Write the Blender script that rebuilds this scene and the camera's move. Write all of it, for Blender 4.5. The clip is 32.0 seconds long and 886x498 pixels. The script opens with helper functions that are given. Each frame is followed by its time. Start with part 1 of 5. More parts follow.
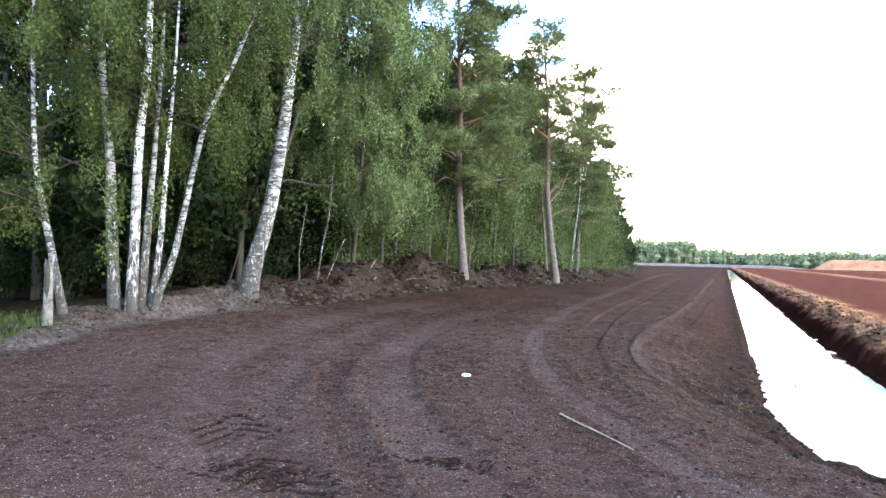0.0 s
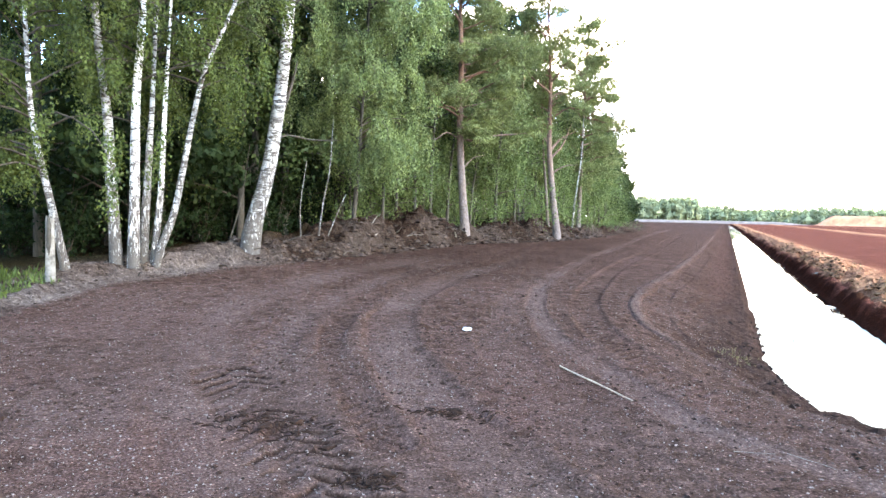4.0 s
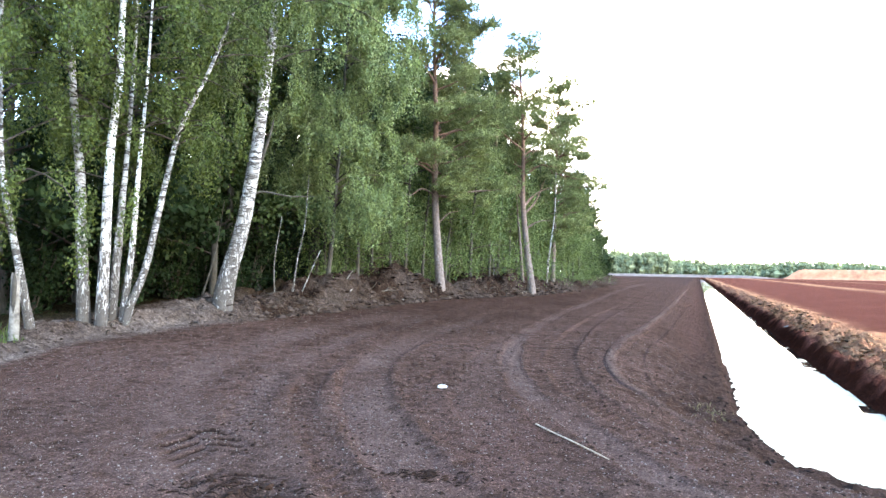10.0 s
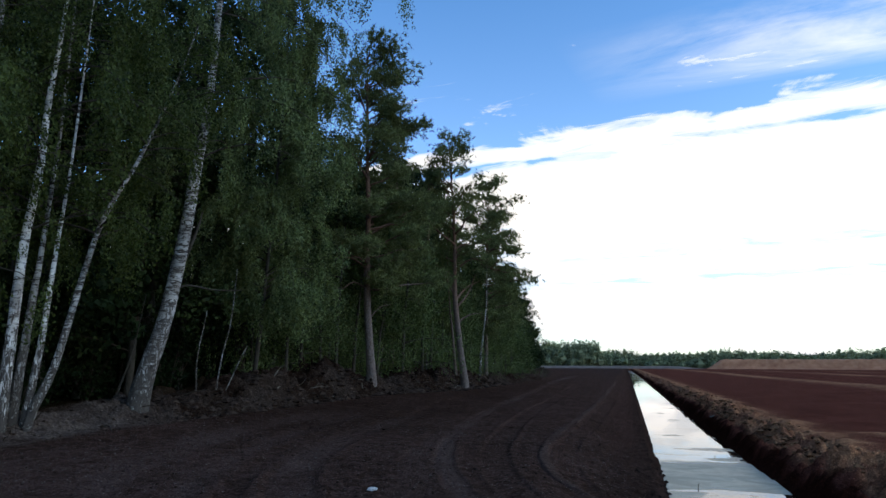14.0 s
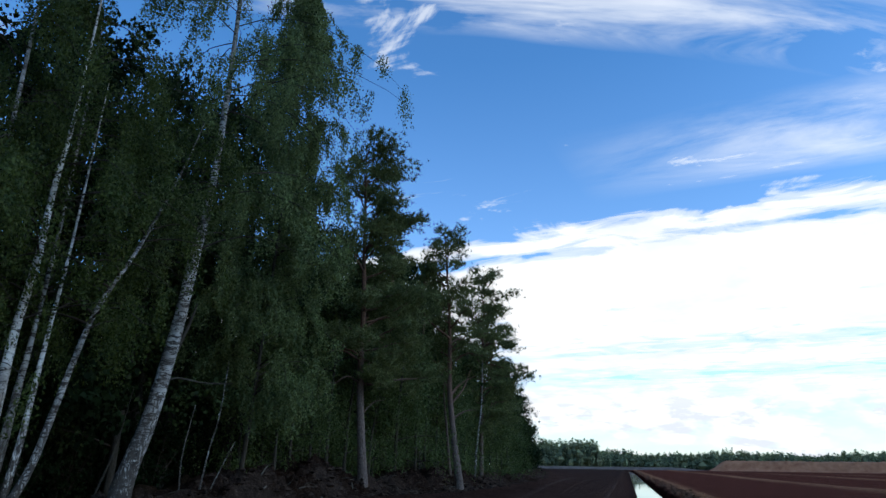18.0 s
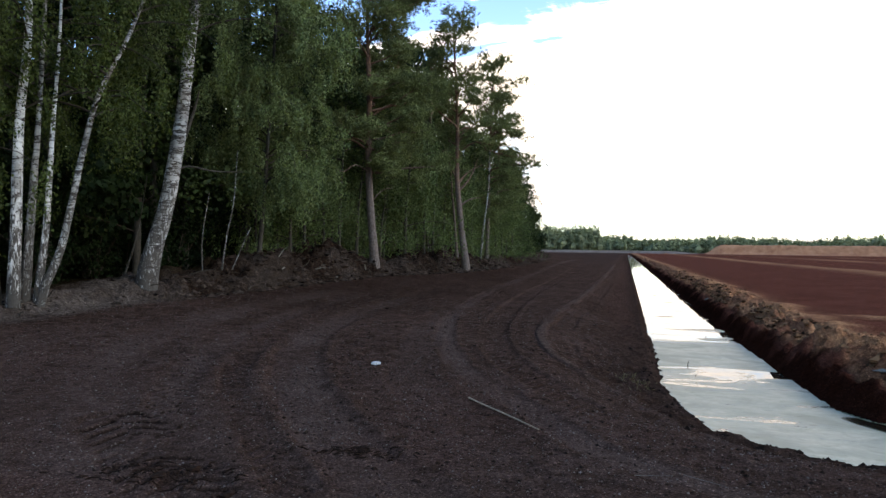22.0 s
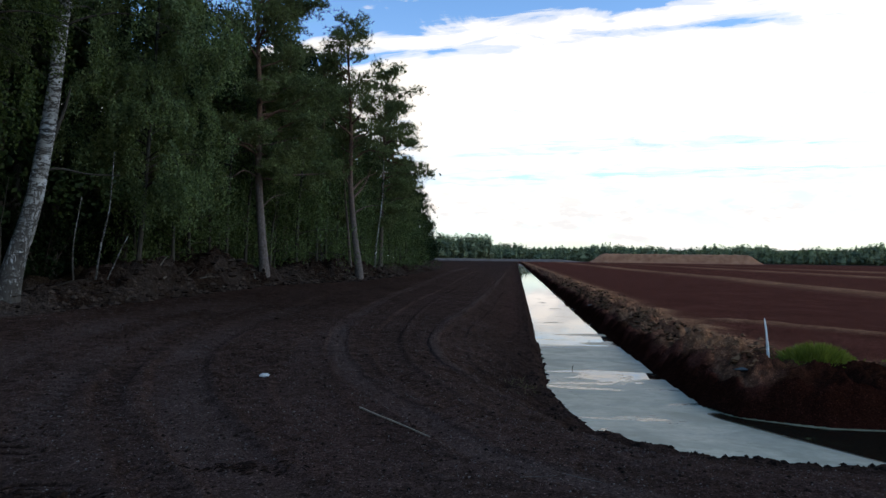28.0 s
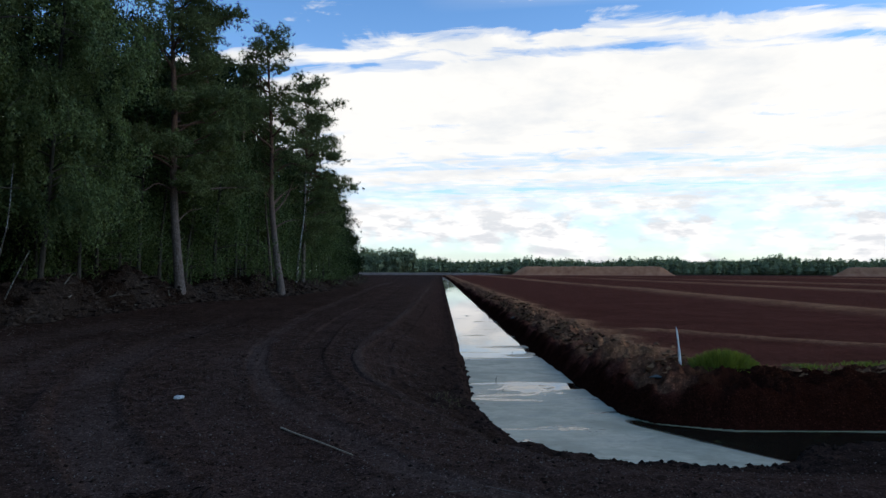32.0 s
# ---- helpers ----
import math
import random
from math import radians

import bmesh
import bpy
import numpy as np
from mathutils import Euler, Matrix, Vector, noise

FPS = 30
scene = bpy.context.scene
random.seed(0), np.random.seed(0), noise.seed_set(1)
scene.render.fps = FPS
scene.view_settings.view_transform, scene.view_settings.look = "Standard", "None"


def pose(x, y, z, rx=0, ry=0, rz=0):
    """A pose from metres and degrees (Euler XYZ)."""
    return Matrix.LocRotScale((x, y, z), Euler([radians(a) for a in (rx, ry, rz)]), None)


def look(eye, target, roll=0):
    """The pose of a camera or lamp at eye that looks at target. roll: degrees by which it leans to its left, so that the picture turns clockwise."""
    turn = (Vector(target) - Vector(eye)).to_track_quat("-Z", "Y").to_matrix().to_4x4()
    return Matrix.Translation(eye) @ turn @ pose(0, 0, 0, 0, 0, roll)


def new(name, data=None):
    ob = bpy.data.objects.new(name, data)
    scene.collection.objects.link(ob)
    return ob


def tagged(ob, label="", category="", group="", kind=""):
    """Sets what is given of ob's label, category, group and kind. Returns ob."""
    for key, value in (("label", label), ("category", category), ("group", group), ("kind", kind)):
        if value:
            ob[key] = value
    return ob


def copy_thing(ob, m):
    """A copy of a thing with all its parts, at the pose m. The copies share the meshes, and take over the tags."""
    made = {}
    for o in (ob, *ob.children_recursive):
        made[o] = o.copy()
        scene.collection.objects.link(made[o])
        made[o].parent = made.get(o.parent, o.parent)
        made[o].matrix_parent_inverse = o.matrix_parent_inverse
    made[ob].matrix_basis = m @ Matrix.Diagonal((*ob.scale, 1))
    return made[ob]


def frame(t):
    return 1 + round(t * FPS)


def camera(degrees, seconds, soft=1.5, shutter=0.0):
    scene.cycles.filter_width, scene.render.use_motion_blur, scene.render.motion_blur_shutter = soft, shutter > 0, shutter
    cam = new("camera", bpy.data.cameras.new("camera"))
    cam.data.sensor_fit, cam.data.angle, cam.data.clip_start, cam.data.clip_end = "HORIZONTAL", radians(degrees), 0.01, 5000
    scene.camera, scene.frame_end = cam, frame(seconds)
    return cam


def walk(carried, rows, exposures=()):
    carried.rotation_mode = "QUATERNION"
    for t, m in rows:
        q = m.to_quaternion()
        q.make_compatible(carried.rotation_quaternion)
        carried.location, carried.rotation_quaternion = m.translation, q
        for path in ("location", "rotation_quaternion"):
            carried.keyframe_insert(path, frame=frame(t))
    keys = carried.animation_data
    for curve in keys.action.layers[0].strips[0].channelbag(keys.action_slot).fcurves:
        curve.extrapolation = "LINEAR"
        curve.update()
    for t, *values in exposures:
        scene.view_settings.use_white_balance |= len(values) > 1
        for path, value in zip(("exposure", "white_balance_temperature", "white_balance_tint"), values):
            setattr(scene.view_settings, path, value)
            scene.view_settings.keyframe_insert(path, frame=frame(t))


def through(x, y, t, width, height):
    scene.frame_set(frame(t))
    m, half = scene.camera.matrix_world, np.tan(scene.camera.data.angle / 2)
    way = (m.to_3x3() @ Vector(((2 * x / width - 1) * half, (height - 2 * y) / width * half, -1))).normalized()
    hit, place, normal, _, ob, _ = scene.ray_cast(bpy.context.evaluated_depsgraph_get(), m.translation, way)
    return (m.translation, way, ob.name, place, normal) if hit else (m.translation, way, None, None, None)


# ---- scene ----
LENS = 67.96
PATH = [  # seconds, eye, turn to the left, tilt up, roll
    (0, -0.031, -0.040, 1.605, 23.84, 0.73, 1.29),
    (0.5, -0.031, -0.036, 1.605, 23.98, 0.82, 1.19),
    (1, -0.035, -0.028, 1.604, 24.01, 0.88, 1.33),
    (1.5, -0.028, -0.030, 1.588, 23.49, -2.69, 1.39),
    (2, -0.028, -0.028, 1.590, 23.71, -2.38, 1.58),
    (2.5, -0.028, -0.031, 1.591, 23.60, -1.93, 1.38),
    (3, -0.032, -0.027, 1.596, 23.80, -1.82, 1.31),
    (3.5, -0.034, -0.029, 1.590, 23.95, -1.77, 1.38),
    (4, -0.034, -0.021, 1.576, 23.88, -3.02, 1.16),
    (4.5, -0.045, 0.004, 1.548, 23.89, -11.75, 0.86),
    (6.5, -0.037, -0.005, 1.551, 24.45, -12.55, 1.03),
    (7, -0.044, -0.004, 1.558, 24.49, -12.42, 1.11),
    (7.5, -0.035, 0.002, 1.599, 24.76, -3.98, 0.60),
    (8, -0.025, -0.017, 1.597, 24.28, 2.05, 0.63),
    (8.5, -0.025, -0.027, 1.599, 24.23, 1.72, 0.88),
    (9, -0.023, -0.029, 1.597, 24.13, 1.65, 1.05),
    (9.5, -0.024, -0.029, 1.601, 23.57, 1.70, 1.14),
    (10, -0.019, -0.030, 1.600, 21.84, 1.77, 1.01),
    (10.5, -0.003, -0.021, 1.594, 13.93, 1.42, 0.51),
    (11, -0.001, -0.010, 1.588, 14.06, 1.44, 0.63),
    (11.5, -0.001, -0.009, 1.590, 14.93, 1.49, 0.79),
    (12, -0.002, -0.005, 1.591, 15.00, 1.52, 0.53),
    (12.5, 0.001, -0.003, 1.594, 15.24, 1.08, 0.24),
    (13, 0.000, 0.000, 1.600, 15.68, 1.74, 0.09),
    (13.5, 0.002, -0.015, 1.603, 16.05, 9.69, 0.12),
    (15.5, -0.010, -0.024, 1.611, 16.02, 10.06, 0.80),
    (16, -0.008, -0.019, 1.606, 15.99, 9.93, 0.86),
    (16.5, -0.015, -0.021, 1.607, 15.61, 17.87, 0.97),
    (17, -0.014, -0.027, 1.616, 15.74, 18.33, 0.87),
    (17.5, -0.008, -0.032, 1.615, 15.76, 18.18, 0.83),
    (18, -0.011, -0.027, 1.613, 15.71, 18.07, 0.75),
    (18.5, -0.007, -0.021, 1.613, 15.92, 17.81, 0.93),
    (19, -0.003, -0.024, 1.611, 15.85, 17.82, 0.98),
    (19.5, -0.004, -0.028, 1.610, 15.91, 17.84, 0.92),
    (20, 0.013, -0.039, 1.586, 16.00, 6.48, 0.36),
    (20.5, -0.000, -0.009, 1.594, 15.50, 0.77, 0.23),
    (21, 0.006, -0.010, 1.591, 15.65, 0.46, 0.41),
    (21.5, 0.005, -0.005, 1.589, 15.71, -0.26, 0.59),
    (22, -0.005, 0.004, 1.588, 16.16, -0.13, 0.69),
    (22.5, 0.001, 0.015, 1.580, 15.99, -0.00, 0.70),
    (23, -0.005, 0.023, 1.582, 15.95, 0.09, 0.74),
    (23.5, -0.006, 0.014, 1.588, 16.02, 0.01, 0.80),
    (24, 0.016, -0.010, 1.592, 12.18, -0.03, 0.76),
    (24.5, 0.021, -0.004, 1.586, 8.70, -0.10, 0.54),
    (26.5, 0.015, -0.015, 1.592, 8.94, 0.19, 0.90),
    (27, 0.017, -0.012, 1.595, 8.35, 0.31, 0.85),
    (27.5, 0.018, -0.006, 1.591, 6.75, 0.55, 0.61),
    (28, 0.022, -0.005, 1.591, 6.97, 0.71, 0.73),
    (28.5, 0.027, -0.008, 1.588, 7.04, 0.67, 0.70),
    (29, 0.026, -0.008, 1.589, 7.05, 0.72, 0.66),
    (29.5, 0.023, -0.003, 1.589, 6.82, 0.55, 0.78),
    (30, 0.043, 0.001, 1.586, 3.99, 0.58, 0.46),
    (30.5, 0.048, -0.004, 1.589, 0.63, 0.54, 0.24),
    (31, 0.037, -0.007, 1.593, 0.61, 0.72, 0.30),
    (31.5, 0.040, 0.001, 1.593, 0.16, 0.77, 0.13),
    (32, 0.034, 0.009, 1.596, 0.39, 1.98, 0.14),
]
EXPOSURES = [  # seconds, stops, kelvin, tint
    (0, 2.0, 8700, 17), (1.0, 2.05, 8700, 17), (3.0, 2.4, 8900, 18), (4.0, 2.55, 8900, 18), (4.5, 2.85, 9300, 20), (7, 3.05, 9300, 20), (8, 2.8, 8900, 17), (9, 2.6, 8700, 17),
    (10, 2.35, 8600, 17), (10.5, 1.55, 8700, 17), (12, 0.2, 9000, 17), (13, -0.05, 9000, 17), (13.5, -0.75, 7600, 12), (15.5, -1.05, 6600, 9), (16.5, -1.15, 6400, 8), (19.6, -1.2, 6400, 8), (20.0, -1.35, 6400, 8),
    (20.6, -0.95, 7100, 11), (21.5, -0.3, 8300, 15), (23, 0.1, 9000, 17), (24.5, 0.15, 9000, 17), (26.5, -0.65, 8000, 14), (28, -1.1, 7300, 11), (32, -1.35, 6800, 9)]
cam = camera(LENS, 32.0, soft=1.5)
walk(cam, [(t, pose(x, y, z) @ pose(0, 0, 0, 0, 0, yaw) @ pose(0, 0, 0, 90 + tilt) @ pose(0, 0, 0, 0, 0, roll))
           for t, x, y, z, yaw, tilt, roll in PATH], EXPOSURES)

# ---- world and sun ----
SUN_AZ, SUN_EL = 98.0, 34.0          # degrees from +y towards +x, and above the horizon
SKY, SUN, CLOUD = 0.15, 0.90, 17.0


class Nodes:
    """Short hand for building node trees."""

    def __init__(self, tree):
        self.tree = tree
        tree.nodes.clear()

    def add(self, kind, _set=None, **inputs):
        node = self.tree.nodes.new(kind)
        for key, value in (_set or {}).items():
            setattr(node, key, value)
        for key, value in inputs.items():
            key = key.replace("_", " ") if key.replace("_", " ") in node.inputs else key
            slot = node.inputs[int(key[1:])] if key[0] == "i" and key[1:].isdigit() else node.inputs[key]
            self.plug(slot, value)
        return node

    def plug(self, slot, value):
        if isinstance(value, bpy.types.NodeSocket):
            self.tree.links.new(value, slot)
        elif isinstance(value, bpy.types.Node):
            self.tree.links.new(value.outputs[0], slot)
        else:
            if slot.type == "RGBA" and len(value) == 3:
                value = (*value, 1)
            slot.default_value = value

    def math(self, op, a, b=0.0, clamp=False):
        return self.add("ShaderNodeMath", {"operation": op, "use_clamp": clamp}, i0=a, i1=b).outputs[0]

    def mix(self, fac, a, b, blend="MIX"):
        node = self.tree.nodes.new("ShaderNodeMix")
        node.data_type, node.blend_type = "RGBA", blend
        self.plug(node.inputs[0], fac), self.plug(node.inputs[6], a), self.plug(node.inputs[7], b)
        return node.outputs[2]

    def ramp(self, fac, *stops, ease="LINEAR"):
        node = self.add("ShaderNodeValToRGB", Fac=fac)
        node.color_ramp.interpolation = ease
        while len(node.color_ramp.elements) < len(stops):
            node.color_ramp.elements.new(0.5)
        for element, (at, value) in zip(node.color_ramp.elements, stops):
            element.position = at
            element.color = (*value, 1) if hasattr(value, "__len__") else (value, value, value, 1)
        return node.outputs[0]

    def noise(self, vector, scale, detail=4.0, rough=0.55, distort=0.0):
        return self.add("ShaderNodeTexNoise", Vector=vector, Scale=scale, Detail=detail, Roughness=rough, Distortion=distort).outputs[0]

    def mapping(self, vector, scale=(1, 1, 1), turn=(0, 0, 0)):
        return self.add("ShaderNodeMapping", Vector=vector, Scale=scale, Rotation=turn).outputs[0]


def build_world():
    world = bpy.data.worlds.new("sky")
    scene.world = world
    world.use_nodes = True
    n = Nodes(world.node_tree)
    way = n.add("ShaderNodeTexCoord").outputs["Generated"]
    x, y, z = n.add("ShaderNodeSeparateXYZ", Vector=way).outputs
    sky = n.add("ShaderNodeTexSky", {"sky_type": "NISHITA", "sun_disc": False, "sun_elevation": radians(SUN_EL),
                                     "sun_rotation": radians(SUN_AZ), "air_density": 1.0, "dust_density": 0.6, "ozone_density": 1.6}).outputs[0]
    # clouds lie on a high sheet: long banks that run across the view
    up = n.math("ADD", n.math("MAXIMUM", z, 0.0), 0.012)
    u, v = n.math("DIVIDE", x, up), n.math("DIVIDE", y, up)
    across = n.math("ADD", n.math("MULTIPLY", u, 0.208), n.math("MULTIPLY", v, 0.978))
    along = n.math("SUBTRACT", n.math("MULTIPLY", u, 0.978), n.math("MULTIPLY", v, 0.208))
    sheet = n.add("ShaderNodeCombineXYZ", X=n.math("MULTIPLY", along, 0.75), Y=across, Z=0.0).outputs[0]
    wide = n.noise(sheet, 0.9, 3.0, 0.5, 0.6)
    fine = n.noise(sheet, 3.2, 8.0, 0.62, 0.9)
    wisp = n.noise(n.mapping(sheet, (0.5, 2.6, 1), (0, 0, 0.5)), 1.6, 6.0, 0.6, 1.5)
    far = n.math("MAXIMUM", across, 0.0)
    bent = n.math("ADD", far, n.math("MULTIPLY", n.math("SUBTRACT", wide, 0.5), 0.30))
    bank = n.ramp(n.math("MULTIPLY", bent, 0.1), (0.0, 0.18), (0.11, 0.25), (0.135, 0.20), (0.15, 0.12), (0.20, 0.14), (0.22, 0.30), (0.24, 0.12), (0.254, 0.30),
                  (0.268, 0.80), (0.28, 0.76), (0.29, 0.46), (0.308, 0.88), (0.38, 1.0), (0.42, 0.76), (0.47, 0.88), (0.56, 0.58), (0.63, 0.78), (0.72, 0.46), (0.85, 0.68), (1.0, 0.74))
    calm = n.math("DIVIDE", 2.6, n.math("MAXIMUM", far, 2.6))
    ragged = n.math("ADD", n.math("MULTIPLY", n.math("SUBTRACT", fine, 0.5), 1.45), n.math("MULTIPLY", n.math("SUBTRACT", wisp, 0.5), 0.7))
    ragged = n.math("MULTIPLY", ragged, n.math("ADD", 0.42, n.math("MULTIPLY", calm, 0.58)))
    drift = n.math("MULTIPLY", n.ramp(n.math("MULTIPLY", bent, 0.1), (0.13, 0.0), (0.17, 0.36), (0.215, 0.46), (0.245, 0.0)), n.ramp(n.math("MULTIPLY", along, 0.5), (0.0, 0.0), (0.55, 1.0)))
    bank = n.math("ADD", bank, drift)
    veil = n.noise(n.add("ShaderNodeCombineXYZ", X=n.math("MULTIPLY", along, 0.8), Y=n.math("MULTIPLY", across, 2.4), Z=2.3).outputs[0], 1.1, 8.0, 0.62, 0.6)
    veil = n.math("MULTIPLY", n.ramp(veil, (0.39, 0.0), (0.55, 0.52), (0.68, 0.8)), n.math("MULTIPLY", n.ramp(n.math("MULTIPLY", bent, 0.1), (0.180, 0.0), (0.200, 1.0), (0.225, 1.0), (0.242, 0.0)), n.ramp(n.math("ADD", n.math("MULTIPLY", along, 0.5), 0.5), (0.20, 0.0), (0.50, 0.7), (0.70, 1.0))))
    cover = n.ramp(n.math("ADD", bank, ragged), (0.34, 0.0), (0.52, 0.55), (0.72, 1.0), ease="EASE")
    cover = n.math("MAXIMUM", cover, veil)
    # thin streaks high up
    lengthwise = n.math("ADD", n.math("MULTIPLY", along, 0.80), n.math("MULTIPLY", across, 0.60))
    crosswise = n.math("SUBTRACT", n.math("MULTIPLY", across, 0.80), n.math("MULTIPLY", along, 0.60))
    streak = n.noise(n.add("ShaderNodeCombineXYZ", X=n.math("MULTIPLY", lengthwise, 0.9), Y=n.math("MULTIPLY", crosswise, 3.2), Z=0.7).outputs[0], 1.4, 7.0, 0.58, 0.7)
    high = n.ramp(n.math("MULTIPLY", n.math("ADD", crosswise, n.math("MULTIPLY", n.math("SUBTRACT", wide, 0.5), 0.2)), 0.5), (0.50, 0.0), (0.57, 1.0), (0.625, 1.0), (0.66, 0.0))
    cover = n.math("MAXIMUM", cover, n.math("MULTIPLY", n.ramp(streak, (0.40, 0.0), (0.58, 0.55), (0.72, 0.75)), high))
    # heaped clouds low over the horizon
    low = n.noise(n.mapping(way, (1, 1, 2.3)), 9.0, 6.0, 0.55, 0.2)
    heaped = n.ramp(low, (0.43, 0.20), (0.53, 1.0))
    near_ground = n.ramp(z, (0.065, 1.0), (0.125, 0.0))
    cover = n.mix(near_ground, cover, heaped)
    shade = n.ramp(n.noise(n.mapping(sheet, (1.3, 0.7, 1)), 1.1, 6.0, 0.6), (0.34, (0.80, 0.84, 0.90)), (0.52, (1.0, 1.0, 1.0)))
    white = n.mix(1.0, shade, (CLOUD, CLOUD * 1.01, CLOUD * 1.03), "MULTIPLY")
    heap_shade = n.ramp(n.noise(n.mapping(way, (1, 1, 3.2)), 22.0, 5.0, 0.6), (0.40, (0.76, 0.80, 0.88)), (0.56, (1.1, 1.1, 1.14)))
    white = n.mix(n.ramp(z, (0.07, 1.0), (0.16, 0.0)), white, n.mix(1.0, heap_shade, (CLOUD, CLOUD, CLOUD), "MULTIPLY"))
    sky = n.mix(1.0, sky, n.mix(n.ramp(z, (0.10, 0.0), (0.56, 1.0)), (2.80, 3.40, 4.20), (1.25, 2.45, 3.50)), "MULTIPLY")
    colour = n.mix(cover, sky, white)
    back = n.add("ShaderNodeBackground", Color=colour, Strength=SKY)
    n.add("ShaderNodeOutputWorld", Surface=back)


build_world()
sun_dir = Vector((math.sin(radians(SUN_AZ)) * math.cos(radians(SUN_EL)), math.cos(radians(SUN_AZ)) * math.cos(radians(SUN_EL)), math.sin(radians(SUN_EL))))
sun = new("sun", bpy.data.lights.new("sun", "SUN"))
sun.data.energy, sun.data.angle, sun.data.color = SUN, radians(12), (1.0, 0.93, 0.84)
sun.matrix_world = look(sun_dir * 60, (0, 0, 0))

# ---- materials ----


def material(name, build):
    m = bpy.data.materials.new(name)
    m.use_nodes = True
    n = Nodes(m.node_tree)
    shader = build(n)
    n.add("ShaderNodeOutputMaterial", Surface=shader)
    return m


def where(n):
    return n.add("ShaderNodeTexCoord").outputs["Object"]


def bump(n, height, strength, distance):
    return n.add("ShaderNodeBump", Height=height, Strength=strength, Distance=distance).outputs[0]


def peat(n):
    """Milled peat: dark on the road, redder on the field, fibrous on the spoil, wet by the water."""
    p = where(n)
    a = n.add("ShaderNodeAttribute", {"attribute_name": "ground_kind"}).outputs
    field, spoil, wood = n.add("ShaderNodeSeparateColor", Color=a["Color"]).outputs
    b = n.add("ShaderNodeAttribute", {"attribute_name": "ground_state"}).outputs
    dust, wet, red = n.add("ShaderNodeSeparateColor", Color=b["Color"]).outputs
    big, mid, grit = n.noise(p, 0.55, 5, 0.6), n.noise(p, 5.0, 6, 0.65), n.noise(p, 60.0, 5, 0.7)
    fibre = n.noise(n.mapping(p, (3.0, 8, 6), (0, 0.3, 0.5)), 1.5, 7, 0.72, 1.6)
    road = n.ramp(n.math("ADD", n.math("MULTIPLY", mid, 0.7), n.math("MULTIPLY", big, 0.3)), (0.32, (0.0200, 0.0109, 0.0080)), (0.48, (0.0370, 0.0206, 0.0153)), (0.66, (0.060, 0.0342, 0.0258)))
    pale = n.ramp(mid, (0.3, (0.052, 0.0320, 0.0246)), (0.7, (0.077, 0.0490, 0.0382)))
    road = n.mix(n.math("MULTIPLY", dust, 0.9), road, pale)
    rust = n.ramp(grit, (0.3, (0.032, 0.0150, 0.0108)), (0.7, (0.072, 0.0385, 0.0290)))
    road = n.mix(red, road, rust)
    clump = n.noise(p, 19.0, 4, 0.7)
    grain = n.mix(1.0, n.ramp(grit, (0.30, 0.48), (0.5, 0.98), (0.68, 1.75)), n.ramp(clump, (0.34, 0.80), (0.5, 1.15), (0.66, 1.5)), "MULTIPLY")
    cells = n.add("ShaderNodeTexVoronoi", Vector=p, Scale=75.0).outputs["Color"]
    pebble = n.ramp(n.add("ShaderNodeSeparateColor", Color=cells).outputs[0], (0.0, 0.75), (0.5, 0.95), (0.88, 1.1), (0.97, 1.6), (1.0, 3.0))
    grain = n.mix(0.8, grain, n.mix(1.0, grain, pebble, "MULTIPLY"))
    earth = n.ramp(n.math("ADD", n.math("MULTIPLY", mid, 0.5), n.math("MULTIPLY", big, 0.5)), (0.34, (0.060, 0.0185, 0.0120)), (0.66, (0.115, 0.0370, 0.0240)))
    earth = n.mix(red, earth, n.ramp(mid, (0.3, (0.16, 0.064, 0.031)), (0.7, (0.38, 0.175, 0.086))))
    heap = n.ramp(n.math("ADD", n.math("MULTIPLY", fibre, 0.55), n.math("MULTIPLY", mid, 0.45)), (0.36, (0.0065, 0.0037, 0.0027)), (0.50, (0.0190, 0.0112, 0.0082)), (0.66, (0.062, 0.043, 0.032)))
    # brown leaf litter, its colour darkened further for the shade under the trees
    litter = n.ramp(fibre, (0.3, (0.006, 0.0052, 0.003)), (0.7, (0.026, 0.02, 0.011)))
    heap = n.mix(dust, heap, n.ramp(fibre, (0.36, (0.034, 0.0245, 0.0195)), (0.64, (0.115, 0.088, 0.071))))
    colour = n.mix(field, road, earth)
    colour = n.mix(spoil, colour, heap)
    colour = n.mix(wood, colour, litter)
    colour = n.mix(1.0, colour, grain, "MULTIPLY")
    # the wet channel also holds the painted shade of pits and lug steps
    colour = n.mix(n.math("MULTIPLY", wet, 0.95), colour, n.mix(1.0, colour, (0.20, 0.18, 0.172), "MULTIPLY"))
    rough = 0.97
    relief = n.math("ADD", n.math("MULTIPLY", grit, 0.5), n.math("ADD", n.math("ADD", mid, n.math("MULTIPLY", clump, 0.7)), n.math("MULTIPLY", n.math("MULTIPLY", fibre, spoil), 1.4)))
    return n.add("ShaderNodeBsdfPrincipled", Base_Color=colour, Roughness=rough, Specular_IOR_Level=0.0, Normal=bump(n, relief, 1.0, 0.035))


